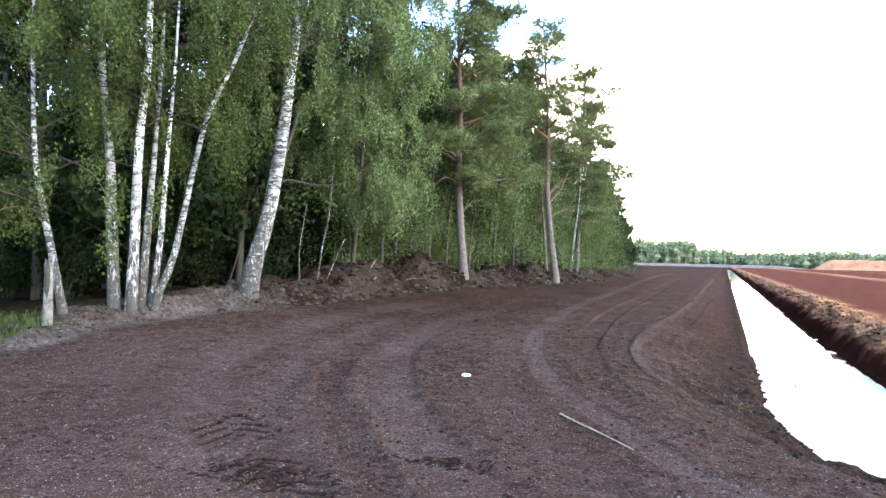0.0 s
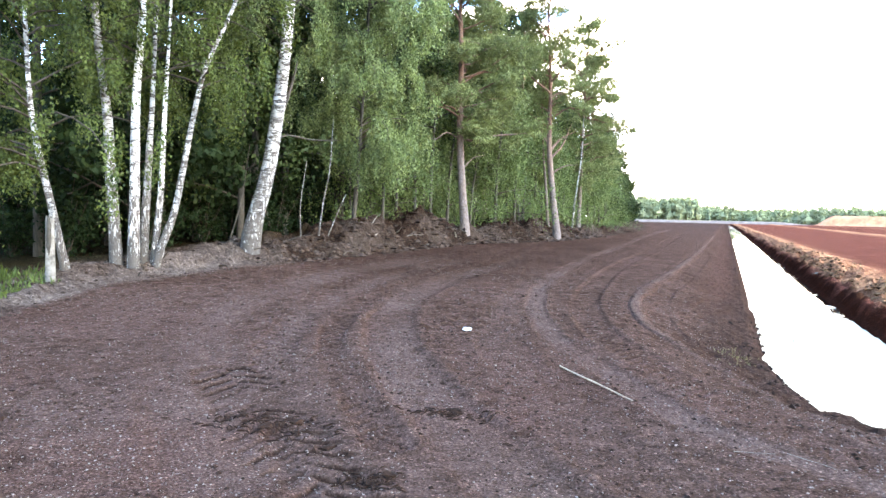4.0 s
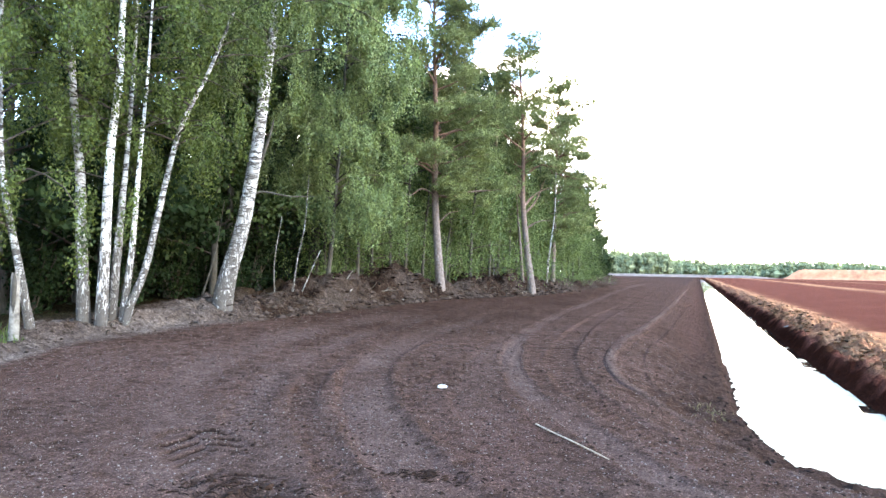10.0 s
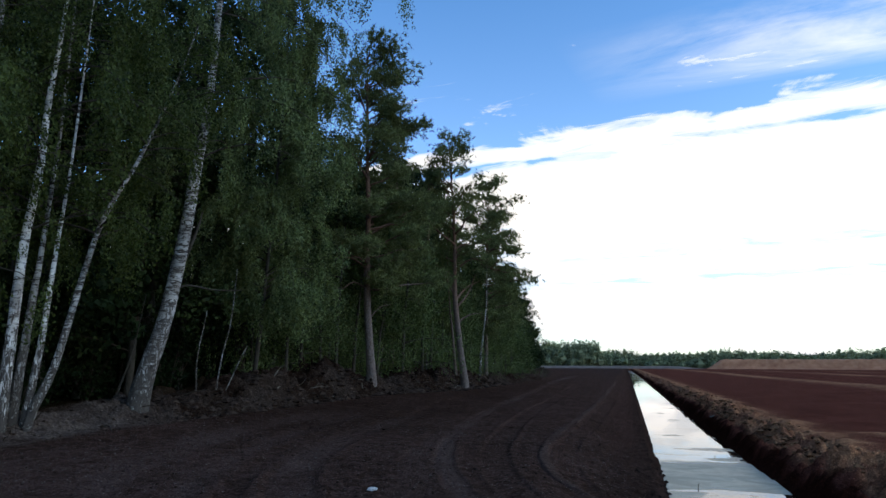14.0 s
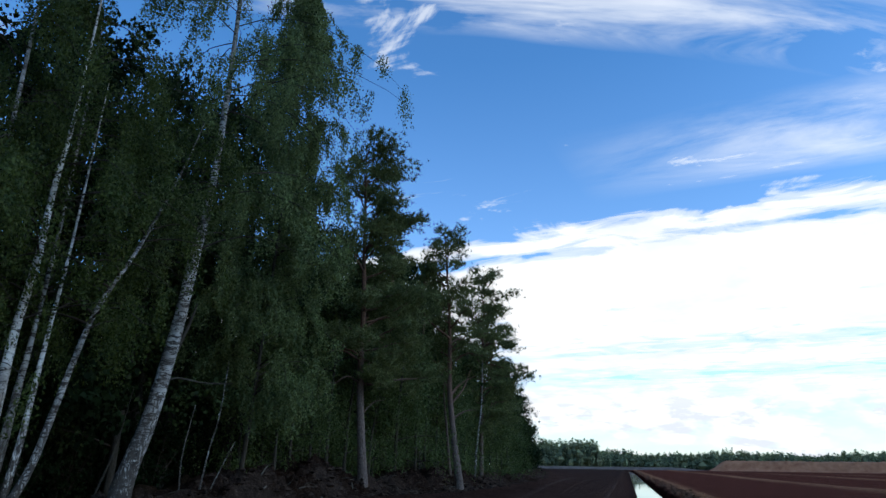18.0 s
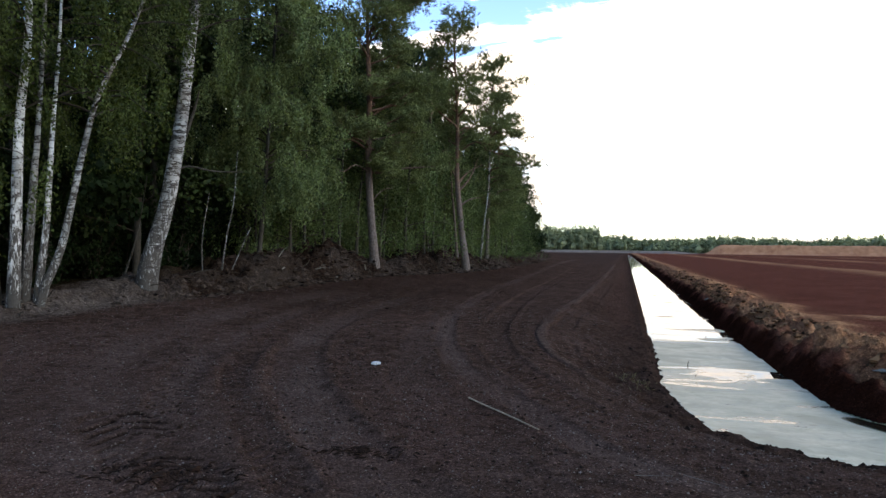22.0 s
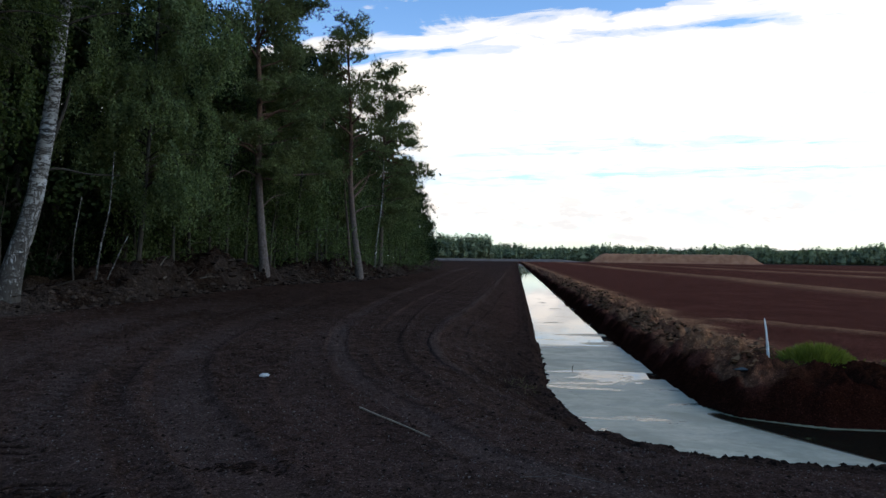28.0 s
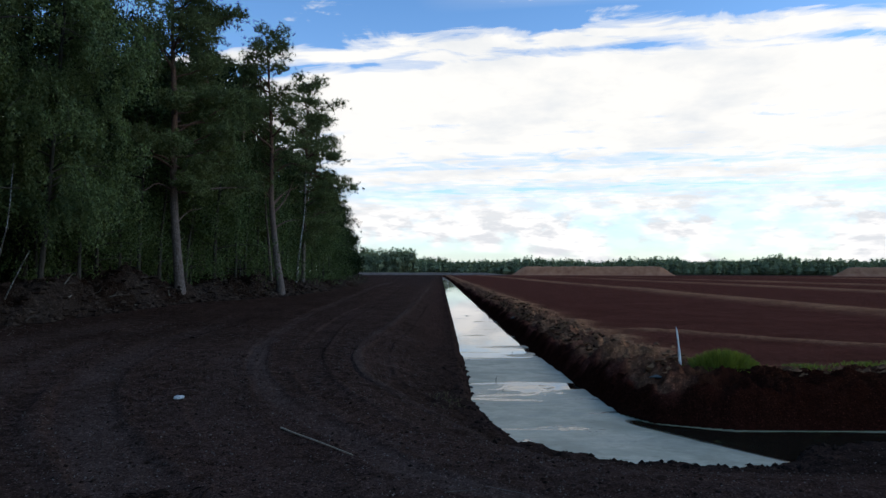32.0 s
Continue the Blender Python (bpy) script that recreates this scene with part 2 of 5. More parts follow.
def pond(n):
    """Still, silty ditch water with a pale film in places."""
    p = where(n)
    film = n.noise(n.mapping(p, (0.30, 0.85, 1), (0, 0, 0.12)), 1.0, 7, 0.64, 1.2)
    flecks = n.noise(n.mapping(p, (1, 1.3, 1)), 6.0, 5, 0.7, 0.5)
    near = n.math("MULTIPLY", n.math("SUBTRACT", 16.4, n.add("ShaderNodeSeparateXYZ", Vector=p).outputs[1]), 0.055)
    film = n.math("ADD", film, n.math("MAXIMUM", n.math("MINIMUM", near, 0.095), -0.13))
    scum = n.ramp(n.math("ADD", film, n.math("MULTIPLY", n.math("SUBTRACT", flecks, 0.5), 0.14)), (0.46, 0.0), (0.51, 0.85), (0.62, 1.0))
    x, y, z = n.add("ShaderNodeSeparateXYZ", Vector=p).outputs
    scum = n.math("MULTIPLY", scum, n.math("SUBTRACT", 1.0, n.math("MULTIPLY", n.math("DIVIDE", n.math("SUBTRACT", n.math("ADD", n.math("MULTIPLY", x, 1.45), y), 13.34), 0.25, clamp=True),
                                  n.math("MULTIPLY", n.math("SUBTRACT", n.math("MULTIPLY", x, 5.0), 12.8, clamp=True), n.math("SUBTRACT", 50.0, n.math("MULTIPLY", y, 5.0), clamp=True)))))
    colour = n.mix(scum, (0.010, 0.009, 0.006), n.ramp(flecks, (0.3, (0.42, 0.350, 0.235)), (0.7, (0.55, 0.465, 0.325))))
    cloudy = n.noise(n.mapping(p, (0.7, 1.1, 1), (0, 0, 0.4)), 1.3, 5, 0.6, 0.8)
    colour = n.mix(n.math("MULTIPLY", n.ramp(cloudy, (0.42, 0.0), (0.60, 1.0)), n.math("MULTIPLY", scum, 0.55)), colour, (0.225, 0.20, 0.13))
    moss = n.ramp(n.noise(n.mapping(p, (1.2, 2.4, 1)), 2.1, 7, 0.7, 1.0), (0.60, 0.0), (0.70, 1.0))
    colour = n.mix(n.math("MULTIPLY", moss, 0.6), colour, (0.13, 0.135, 0.055))
    rough = n.math("ADD", 0.02, n.math("MULTIPLY", scum, 0.50))
    ripple = n.noise(p, 3.0, 2, 0.5)
    return n.add("ShaderNodeBsdfPrincipled", Base_Color=colour, Roughness=rough, IOR=1.4, Specular_IOR_Level=n.math("SUBTRACT", 0.5, n.math("MULTIPLY", scum, 0.36)), Normal=bump(n, ripple, 0.03, 0.02))


def birch_bark(n, pale=1.0, plated=0.52):
    p = where(n)
    x, y, z = n.add("ShaderNodeSeparateXYZ", Vector=p).outputs
    ring = n.noise(n.mapping(p, (3.2, 3.2, 20)), 1.3, 4, 0.6, 0.3)
    scar = n.noise(n.mapping(p, (2.2, 2.2, 6.5)), 2.3, 5, 0.65, 0.9)
    base = n.noise(n.mapping(p, (9, 9, 2.2)), 2.4, 5, 0.7, 0.8)
    white = n.ramp(n.noise(p, 3.0, 5), (0.36, (0.20 * pale, 0.186 * pale, 0.166 * pale)), (0.60, (0.47 * pale, 0.455 * pale, 0.42 * pale)))
    marks = n.ramp(ring, (0.58, 0.0), (0.66, 1.0))
    plates = n.ramp(scar, (plated, 0.0), (plated + 0.05, 1.0))
    foot = n.math("SUBTRACT", 1.0, n.math("DIVIDE", z, 3.2), clamp=True)
    rough_foot = n.ramp(n.math("ADD", base, n.math("MULTIPLY", foot, 0.24)), (0.60, 0.0), (0.67, 1.0))
    dark = n.math("MAXIMUM", n.math("MAXIMUM", n.math("MULTIPLY", marks, 0.8), plates), rough_foot)
    colour = n.mix(dark, white, n.ramp(base, (0.3, (0.016, 0.013, 0.011)), (0.7, (0.08, 0.068, 0.056))))
    return n.add("ShaderNodeBsdfPrincipled", Base_Color=colour, Roughness=0.8, Specular_IOR_Level=0.2, Normal=bump(n, n.math("SUBTRACT", ring, dark), 0.5, 0.02))


def pine_bark(n):
    p = where(n)
    x, y, z = n.add("ShaderNodeSeparateXYZ", Vector=p).outputs
    crack = n.add("ShaderNodeTexVoronoi", {"feature": "DISTANCE_TO_EDGE"}, Vector=n.mapping(p, (9, 9, 3)), Scale=1.6).outputs[0]
    fine = n.noise(p, 14, 5, 0.65)
    grey = n.ramp(fine, (0.3, (0.075, 0.057, 0.048)), (0.7, (0.165, 0.132, 0.115)))
    orange = n.ramp(fine, (0.3, (0.085, 0.042, 0.027)), (0.7, (0.18, 0.10, 0.066)))
    high = n.math("DIVIDE", n.math("SUBTRACT", n.math("ADD", z, n.math("MULTIPLY", fine, 2)), 3.4), 3.0, clamp=True)
    colour = n.mix(high, grey, orange)
    colour = n.mix(n.ramp(crack, (0.0, 1.0), (0.09, 0.0)), colour, (0.06, 0.04, 0.03))
    return n.add("ShaderNodeBsdfPrincipled", Base_Color=colour, Roughness=0.9, Specular_IOR_Level=0.15, Normal=bump(n, n.math("ADD", crack, fine), 0.7, 0.03))


def grey_bark(n):
    p = where(n)
    fine = n.noise(n.mapping(p, (8, 8, 2)), 3, 5, 0.65)
    colour = n.ramp(fine, (0.3, (0.018, 0.015, 0.011)), (0.7, (0.06, 0.052, 0.04)))
    return n.add("ShaderNodeBsdfPrincipled", Base_Color=colour, Roughness=0.9, Specular_IOR_Level=0.15, Normal=bump(n, fine, 0.6, 0.02))


def leafy(dark, light, through=0.35, gloss=0.6, spec=0.2, patch_scale=1.7):
    """Leaves: each a little different, in lighter and darker patches."""
    def build(n):
        rnd = n.add("ShaderNodeNewGeometry").outputs["Random Per Island"]
        patch = n.noise(where(n), patch_scale, 3, 0.6)
        mixed = n.math("ADD", n.math("MULTIPLY", rnd, 0.34), n.math("MULTIPLY", patch, 0.70))
        colour = n.ramp(mixed, (0.28, dark), (0.80, light))
        face = n.add("ShaderNodeBsdfPrincipled", Base_Color=colour, Roughness=gloss, Specular_IOR_Level=spec)
        lit = n.mix(1.0, colour, (1.12, 1.16, 0.68), "MULTIPLY")
        back = n.add("ShaderNodeBsdfTranslucent", Color=lit)
        return n.add("ShaderNodeMixShader", i0=through, i1=face.outputs[0], i2=back.outputs[0])
    return build


def plain(dark, light, scale=8.0, rough=0.8, relief=0.4):
    def build(n):
        p = where(n)
        f = n.noise(p, scale, 5, 0.65)
        colour = n.ramp(f, (0.3, dark), (0.7, light))
        return n.add("ShaderNodeBsdfPrincipled", Base_Color=colour, Roughness=rough, Specular_IOR_Level=0.06, Normal=bump(n, f, relief, 0.01))
    return build


def speckled(dark, light, rough=0.75):
    def build(n):
        rnd = n.add("ShaderNodeNewGeometry").outputs["Random Per Island"]
        return n.add("ShaderNodeBsdfPrincipled", Base_Color=n.ramp(rnd, (0.0, dark), (1.0, light)), Roughness=rough, Specular_IOR_Level=0.03)
    return build


PEAT, POND = material("milled peat", peat), material("silty water", pond)
BIRCH_GREY = material("greyer birch bark", lambda n: birch_bark(n, 0.74))
BIRCH_WHITE = material("bright white birch bark", lambda n: birch_bark(n, 1.38, 0.55))
BIRCH_OLD = material("old plated birch bark", lambda n: birch_bark(n, 0.84, 0.485))
BIRCH, PINE, BARK = material("birch bark", birch_bark), material("pine bark", pine_bark), material("grey bark", grey_bark)
LEAF = material("birch leaves", leafy((0.011, 0.021, 0.004), (0.090, 0.118, 0.028), 0.36))
LEAF_COOL = material("greyer birch leaves", leafy((0.030, 0.051, 0.018), (0.190, 0.240, 0.098), 0.38))
LEAF_MID = material("edge leaves", leafy((0.008, 0.016, 0.005), (0.050, 0.072, 0.021), 0.25, 0.65, 0.12))
LEAF_EDGE = material("young birch leaves", leafy((0.022, 0.040, 0.013), (0.125, 0.168, 0.060), 0.28, 0.65, 0.12))
# leaves for the inner wood, with the canopy's shade put into their colour
LEAF_SHADED = material("shade-darkened woodland leaves", leafy((0.004, 0.009, 0.003), (0.016, 0.028, 0.008), 0.15, 0.8, 0.08))
NEEDLE = material("pine needles", leafy((0.038, 0.056, 0.019), (0.185, 0.212, 0.078), 0.22, 0.6))
# the haze of distance is painted in: paler and greyer than near leaves
FAR_LEAF_HAZED = material("far leaves paled as haze", leafy((0.125, 0.142, 0.084), (0.290, 0.310, 0.165), 0.35, 0.9, 0.05, 0.05))
MOSS = material("yellow-green tuft grass", leafy((0.085, 0.105, 0.014), (0.250, 0.265, 0.045), 0.35, 0.6))
WEED = material("half-dry weeds", leafy((0.040, 0.030, 0.015), (0.150, 0.118, 0.058), 0.25, 0.7))
GRASS = material("grass blades", leafy((0.018, 0.034, 0.006), (0.072, 0.094, 0.020), 0.3, 0.6))
TWIG = material("brown twigs", plain((0.020, 0.015, 0.012), (0.062, 0.05, 0.038), 12))
STRAW = material("dry straw", plain((0.17, 0.12, 0.08), (0.34, 0.27, 0.19), 20, 0.6))
WHITE = material("white plastic", plain((0.36, 0.34, 0.31), (0.60, 0.58, 0.54), 10, 0.6, 0.2))
POLE = material("pale weathered pole", plain((0.52, 0.50, 0.45), (0.86, 0.83, 0.76), 6, 0.7))
DEADWOOD = material("bleached dead wood", plain((0.05, 0.043, 0.036), (0.20, 0.18, 0.15), 9, 0.85))
CHIPS = material("pale chips", speckled((0.050, 0.036, 0.030), (0.185, 0.147, 0.122), 0.9))
CLOD = material("peat clods", plain((0.007, 0.0038, 0.0026), (0.028, 0.0148, 0.0102), 30, 0.95, 0.8))
BANK_CLOD = material("bank clods", speckled((0.009, 0.005, 0.0036), (0.058, 0.040, 0.030), 0.95))
RED_CLOD = material("red peat clods", speckled((0.025, 0.011, 0.006), (0.25, 0.120, 0.060), 0.95))
STACK = material("dry stacked peat", plain((0.25, 0.098, 0.050), (0.46, 0.205, 0.106), 0.35, 0.95, 0.6))
SAND = material("pale sand", plain((0.10, 0.072, 0.055), (0.20, 0.150, 0.118), 0.4, 0.95, 0.3))
SCUM = material("yellow-green scum", plain((0.12, 0.11, 0.065), (0.22, 0.205, 0.13), 5, 0.7))
# ---- numeric helpers ----


def hashed(ix, iy, seed):
    h = (ix.astype(np.int64) * 374761393 + iy.astype(np.int64) * 668265263 + seed * 982451653) & 0x7FFFFFFF
    h = ((h ^ (h >> 13)) * 1274126177) & 0x7FFFFFFF
    return ((h ^ (h >> 16)) & 0xFFFF) / 65535.0


def value_noise(x, y, seed):
    ix, iy = np.floor(x), np.floor(y)
    fx, fy = x - ix, y - iy
    fx, fy = fx * fx * (3 - 2 * fx), fy * fy * (3 - 2 * fy)
    a, b = hashed(ix, iy, seed), hashed(ix + 1, iy, seed)
    c, d = hashed(ix, iy + 1, seed), hashed(ix + 1, iy + 1, seed)
    return a + (b - a) * fx + (c - a) * fy + (a - b - c + d) * fx * fy


def fbm(x, y, scale, octaves=4, seed=0, rough=0.5):
    """Noise about 0, within -1 to 1; scale: the coarsest lumps per metre."""
    total, amp, norm = 0.0, 1.0, 0.0
    for k in range(octaves):
        total = total + amp * (value_noise(x * scale + 17.3 * k, y * scale - 9.1 * k, seed + k) * 2 - 1)
        norm += amp
        amp, scale = amp * rough, scale * 2.03
    return total / norm


def smooth(lo, hi, v):
    v = np.clip((v - lo) / (hi - lo), 0, 1)
    return v * v * (3 - 2 * v)


def mesh_of(name, verts, faces, mat, shade_smooth=False):
    """A mesh from arrays: faces is an (n, 3) or (n, 4) array."""
    me = bpy.data.meshes.new(name)
    verts, faces = np.asarray(verts, np.float32), np.asarray(faces, np.int32)
    k = faces.shape[1]
    me.vertices.add(len(verts))
    me.vertices.foreach_set("co", verts.ravel())
    me.loops.add(faces.size)
    me.loops.foreach_set("vertex_index", faces.ravel())
    me.polygons.add(len(faces))
    me.polygons.foreach_set("loop_start", np.arange(0, faces.size, k, dtype=np.int32))
    me.polygons.foreach_set("use_smooth", np.full(len(faces), shade_smooth))
    me.update(calc_edges=True)
    me.materials.append(mat)
    return me


def thing(name, label, category, group="", kind="", at=None):
    ob = new(name)
    if at is not None:
        ob.location = at
    ob.empty_display_size = 0.2
    return tagged(ob, label, category, group, kind)


def part(name, me, parent, label=""):
    ob = new(name, me)
    ob.parent = parent
    return tagged(ob, label)


def tube(path, radii, sides=9, rough=0.0, seed=0):
    """A round stem along a path: its vertices and quads."""
    path, radii = np.asarray(path, float), np.asarray(radii, float)
    rng = np.random.default_rng(seed)
    tan = np.gradient(path, axis=0)
    tan /= np.linalg.norm(tan, axis=1)[:, None] + 1e-9
    ref = np.where(np.abs(tan[:, 2:3]) > 0.85, [[1.0, 0, 0]], [[0, 0, 1.0]])
    if np.abs(tan[0, 2]) > 0.6:
        ref = np.tile([[1.0, 0, 0]], (len(path), 1))
    side = np.cross(tan, ref)
    side /= np.linalg.norm(side, axis=1)[:, None] + 1e-9
    over = np.cross(side, tan)
    ang = np.linspace(0, 2 * np.pi, sides, endpoint=False)
    r = radii[:, None] * (1 + rough * rng.uniform(-1, 1, (len(path), sides)))
    v = path[:, None] + r[..., None] * (np.cos(ang)[None, :, None] * side[:, None] + np.sin(ang)[None, :, None] * over[:, None])
    n, i = len(path), np.arange(sides)
    f = np.concatenate([np.stack([k * sides + i, k * sides + (i + 1) % sides, (k + 1) * sides + (i + 1) % sides, (k + 1) * sides + i], 1) for k in range(n - 1)])
    return v.reshape(-1, 3), f


def joined(pieces):
    """Several (verts, faces) as one."""
    vs, fs, base = [], [], 0
    for v, f in pieces:
        vs.append(v), fs.append(f + base)
        base += len(v)
    return np.concatenate(vs), np.concatenate(fs)


def curve(points, count):
    """A smooth line through points, resampled to count places."""
    p = np.asarray(points, float)
    p = np.concatenate([2 * p[:1] - p[1:2], p, 2 * p[-1:] - p[-2:-1]])
    t = np.linspace(0, len(p) - 3 - 1e-6, count)
    i, f = np.floor(t).astype(int), (t % 1)[:, None]
    a, b, c, d = p[i], p[i + 1], p[i + 2], p[i + 3]
    return 0.5 * (2 * b + (c - a) * f + (2 * a - 5 * b + 4 * c - d) * f ** 2 + (3 * b - a - 3 * c + d) * f ** 3)


def unit(v):
    return v / (np.linalg.norm(v, axis=-1, keepdims=True) + 1e-9)


def blades(centre, axis, side):
    """Pointed four-cornered leaves about centre; axis and side are half lengths."""
    v = np.stack([centre - axis, centre + side - axis * 0.1, centre + axis, centre - side - axis * 0.1], 1).reshape(-1, 3)
    return v, np.arange(len(v)).reshape(-1, 4)


def lumps(centre, size, rng, squash=0.7):
    """Small uneven eight-sided lumps."""
    o = np.array([[1, 0, 0], [0, 1, 0], [-1, 0, 0], [0, -1, 0], [0, 0, 1], [0, 0, -1]], float)
    f = np.array([[0, 1, 4], [1, 2, 4], [2, 3, 4], [3, 0, 4], [1, 0, 5], [2, 1, 5], [3, 2, 5], [0, 3, 5]])
    n = len(centre)
    turn = rng.uniform(0, np.pi, n)
    c, s = np.cos(turn), np.sin(turn)
    k = o[None] * rng.uniform(0.55, 1.3, (n, 6, 1)) * np.asarray(size)[:, None, None]
    x, y = k[..., 0] * rng.uniform(0.7, 1.6, (n, 1)), k[..., 1]
    v = np.stack([x * c[:, None] - y * s[:, None], x * s[:, None] + y * c[:, None], k[..., 2] * squash], -1) + centre[:, None]
    return v.reshape(-1, 3), (f[None] + 6 * np.arange(n)[:, None, None]).reshape(-1, 3)


# ---- the lie of the land ----
WATER = -0.6
# outline of the ditch water: down its left edge, round the corner, along the arm, and back up the right edge
POOL = np.array([(-2.6, 300), (-1.2, 175), (0.08, 50), (0.33, 26), (0.44, 16.4), (0.48, 12), (0.51, 10.4), (0.72, 9.15), (1.07, 7.95), (1.43, 7.68), (1.66, 7.42), (2.26, 7.2),
                 (3.1, 7.1), (3.7, 7.2), (4.1, 7.8), (4.7, 8.08), (5.5, 8.2), (8, 8.2), (12, 8.2), (45, 7.8), (45, 8.6), (12, 9.1), (6.1, 9.2), (4.0, 9.25), (3.0, 9.65), (2.73, 10.2), (2.62, 11.8), (2.52, 14.0),
                 (2.40, 17), (2.28, 25), (1.95, 50), (0.62, 148), (-1.4, 300)])
FOOT = np.array([(-30, -9.3), (0, -9.5), (6, -9.8), (8.4, -10.2), (9.6, -10.1), (11.4, -9.7), (14, -9.7), (18.5, -9.7), (22.6, -8.9), (29, -7.4), (36, -6.6), (42, -6.1), (52, -6.4),
                 (80, -9.6), (115, -14.6), (125, -40), (160, -120), (1500, -1500)])      # y, x of the foot of the spoil bank
FOOT_Z = np.array([(-30, -0.1), (6, -0.04), (8.4, 0.2), (11.4, 0.36), (18, 0.38), (22.6, 0.52), (29, 0.48), (40, 0.62), (60, 0.78), (110, 0.95), (200, 0.6), (330, 0.1)])
CREST_Z = np.array([(-30, 0.1), (6.7, 0.12), (8.4, 0.37), (10.3, 0.63), (12.2, 0.66), (13.2, 0.78), (15, 1.02), (16.8, 1.22), (19.4, 1.40), (21.9, 1.54), (23.2, 1.18), (24.6, 0.86), (26.4, 1.15),
                    (28.6, 1.50), (30.4, 1.3), (32, 1.15), (36, 1.0), (60, 1.05), (110, 1.1), (200, 0.7), (330, 0.2)])
# wheel tracks: line of the middle, width, depth, lug spacing (0: none), how dusty
TRACKS = []


def track(line, width, depth, lug, dusty):
    TRACKS.append((curve(line, 90), width, depth, lug, dusty))


track([(2.4, 3.7), (0.89, 4.46), (0.4, 4.78), (0.05, 4.97), (-0.36, 5.37), (-0.83, 6.16), (-1.28, 6.89), (-1.79, 7.61), (-2.44, 8.96), (-3.13, 10.93), (-3.92, 14.81), (-4.45, 21.3), (-4.88, 35.9), (-5.77, 70)], 0.34, 0.016, 0, 0.95)
track([(2.4, 4.75), (1.3, 5.6), (0.72, 6.9), (0.08, 8.4), (-0.69, 9.48), (-1.23, 10.45), (-1.6, 12.03), (-1.79, 15.3), (-1.63, 20.7), (-1.59, 34), (-1.88, 72)], 0.2, -0.03, 0, 0.8)
track([(1.0, 7.1), (0.4, 8.6), (-0.35, 9.7), (-0.88, 10.6), (-1.22, 12.1), (-1.4, 15.3), (-1.25, 20.7), (-1.2, 34)], 0.42, 0.03, 0, 0.0)
track([(1.9, 4.4), (0.76, 5.03), (0.44, 5.45), (-0.2, 6.47), (-0.99, 7.72), (-1.67, 9.09), (-2.27, 11.0), (-2.73, 13.84), (-3.2, 20.2), (-3.36, 32.3), (-4.19, 66)], 0.5, 0.02, 0.19, 0.05)
track([(-1.4, 2.4), (-2.44, 3.4), (-3.41, 4.38), (-4.08, 5.1), (-4.75, 5.99), (-5.47, 7.3), (-6.09, 9.15), (-6.59, 11.76), (-7.3, 17.5), (-7.3, 26.2)], 0.46, 0.016, 0.22, 0.65)
track([(0.2, 2.6), (-1.0, 3.5), (-2.17, 4.77), (-3.04, 5.86), (-3.89, 7.12), (-4.68, 8.69), (-5.29, 10.8), (-5.9, 15.9), (-6.2, 23.1), (-6.4, 37.9)], 0.66, 0.026, 0, 0.75)
track([(-2.11, 3.86), (-2.94, 4.79), (-3.8, 5.77), (-4.5, 6.72), (-5.19, 8.22), (-5.8, 10.67), (-6.4, 15.1)], 0.34, 0.018, 0.22, 0.0)
track([(-2.81, 3.07), (-3.82, 3.89), (-4.92, 4.9), (-6.23, 6.41), (-7.01, 8.02), (-7.59, 10.46), (-8.03, 14.4), (-8.2, 19)], 0.85, 0.012, 0, 0.75)
track([(0.35, 1.62), (-0.28, 1.96), (-0.72, 2.12), (-1.02, 2.28), (-1.28, 2.46), (-1.58, 2.68), (-2.0, 2.97), (-2.42, 3.32), (-3.0, 3.78), (-3.62, 4.25), (-4.5, 4.95)], 0.66, 0.014, 0.25, 0.3)
track([(1.6, 2.6), (0.6, 3.2), (-0.5, 4.1), (-1.3, 5.1), (-2.1, 6.5), (-2.8, 8.2), (-3.5, 10.9), (-4.2, 15)], 0.6, 0.012, 0, 0.3)


def edge_distance(x, y, poly, closed=True):
    """Distance to an outline, and whether a place is inside it."""
    ends = np.roll(poly, -1, axis=0) if closed else poly[1:]
    best, inside = np.full(x.shape, 1e9), np.zeros(x.shape, bool)
    for (ax, ay), (bx, by) in zip(poly, ends):
        dx, dy = bx - ax, by - ay
        k = np.clip(((x - ax) * dx + (y - ay) * dy) / (dx * dx + dy * dy), 0, 1)
        best = np.minimum(best, (x - ax - k * dx) ** 2 + (y - ay - k * dy) ** 2)
        cross = ((ay > y) != (by > y)) & (x < (bx - ax) * (y - ay) / (by - ay + 1e-12) + ax)
        inside ^= cross
    return np.sqrt(best), inside


def track_place(x, y, line, reach):
    """Place along and across a track, for places within reach of it."""
    along, across = np.zeros(x.shape), np.full(x.shape, 9.0)
    seg = np.diff(line, axis=0)
    length = np.hypot(*seg.T)
    start = np.r_[0, np.cumsum(length)]
    for k in range(len(seg)):
        lo, hi = np.minimum(line[k], line[k + 1]) - reach, np.maximum(line[k], line[k + 1]) + reach
        near = np.nonzero((x > lo[0]) & (x < hi[0]) & (y > lo[1]) & (y < hi[1]))[0]
        if not len(near):
            continue
        dx, dy = seg[k] / (length[k] + 1e-9)
        s = np.clip((x[near] - line[k][0]) * dx + (y[near] - line[k][1]) * dy, 0, length[k])
        px, py = x[near] - line[k][0] - s * dx, y[near] - line[k][1] - s * dy
        u = np.hypot(px, py) * np.sign(dx * py - dy * px + 1e-12)
        better = np.abs(u) < np.abs(across[near])
        across[near[better]], along[near[better]] = u[better], start[k] + s[better]
    return along, across


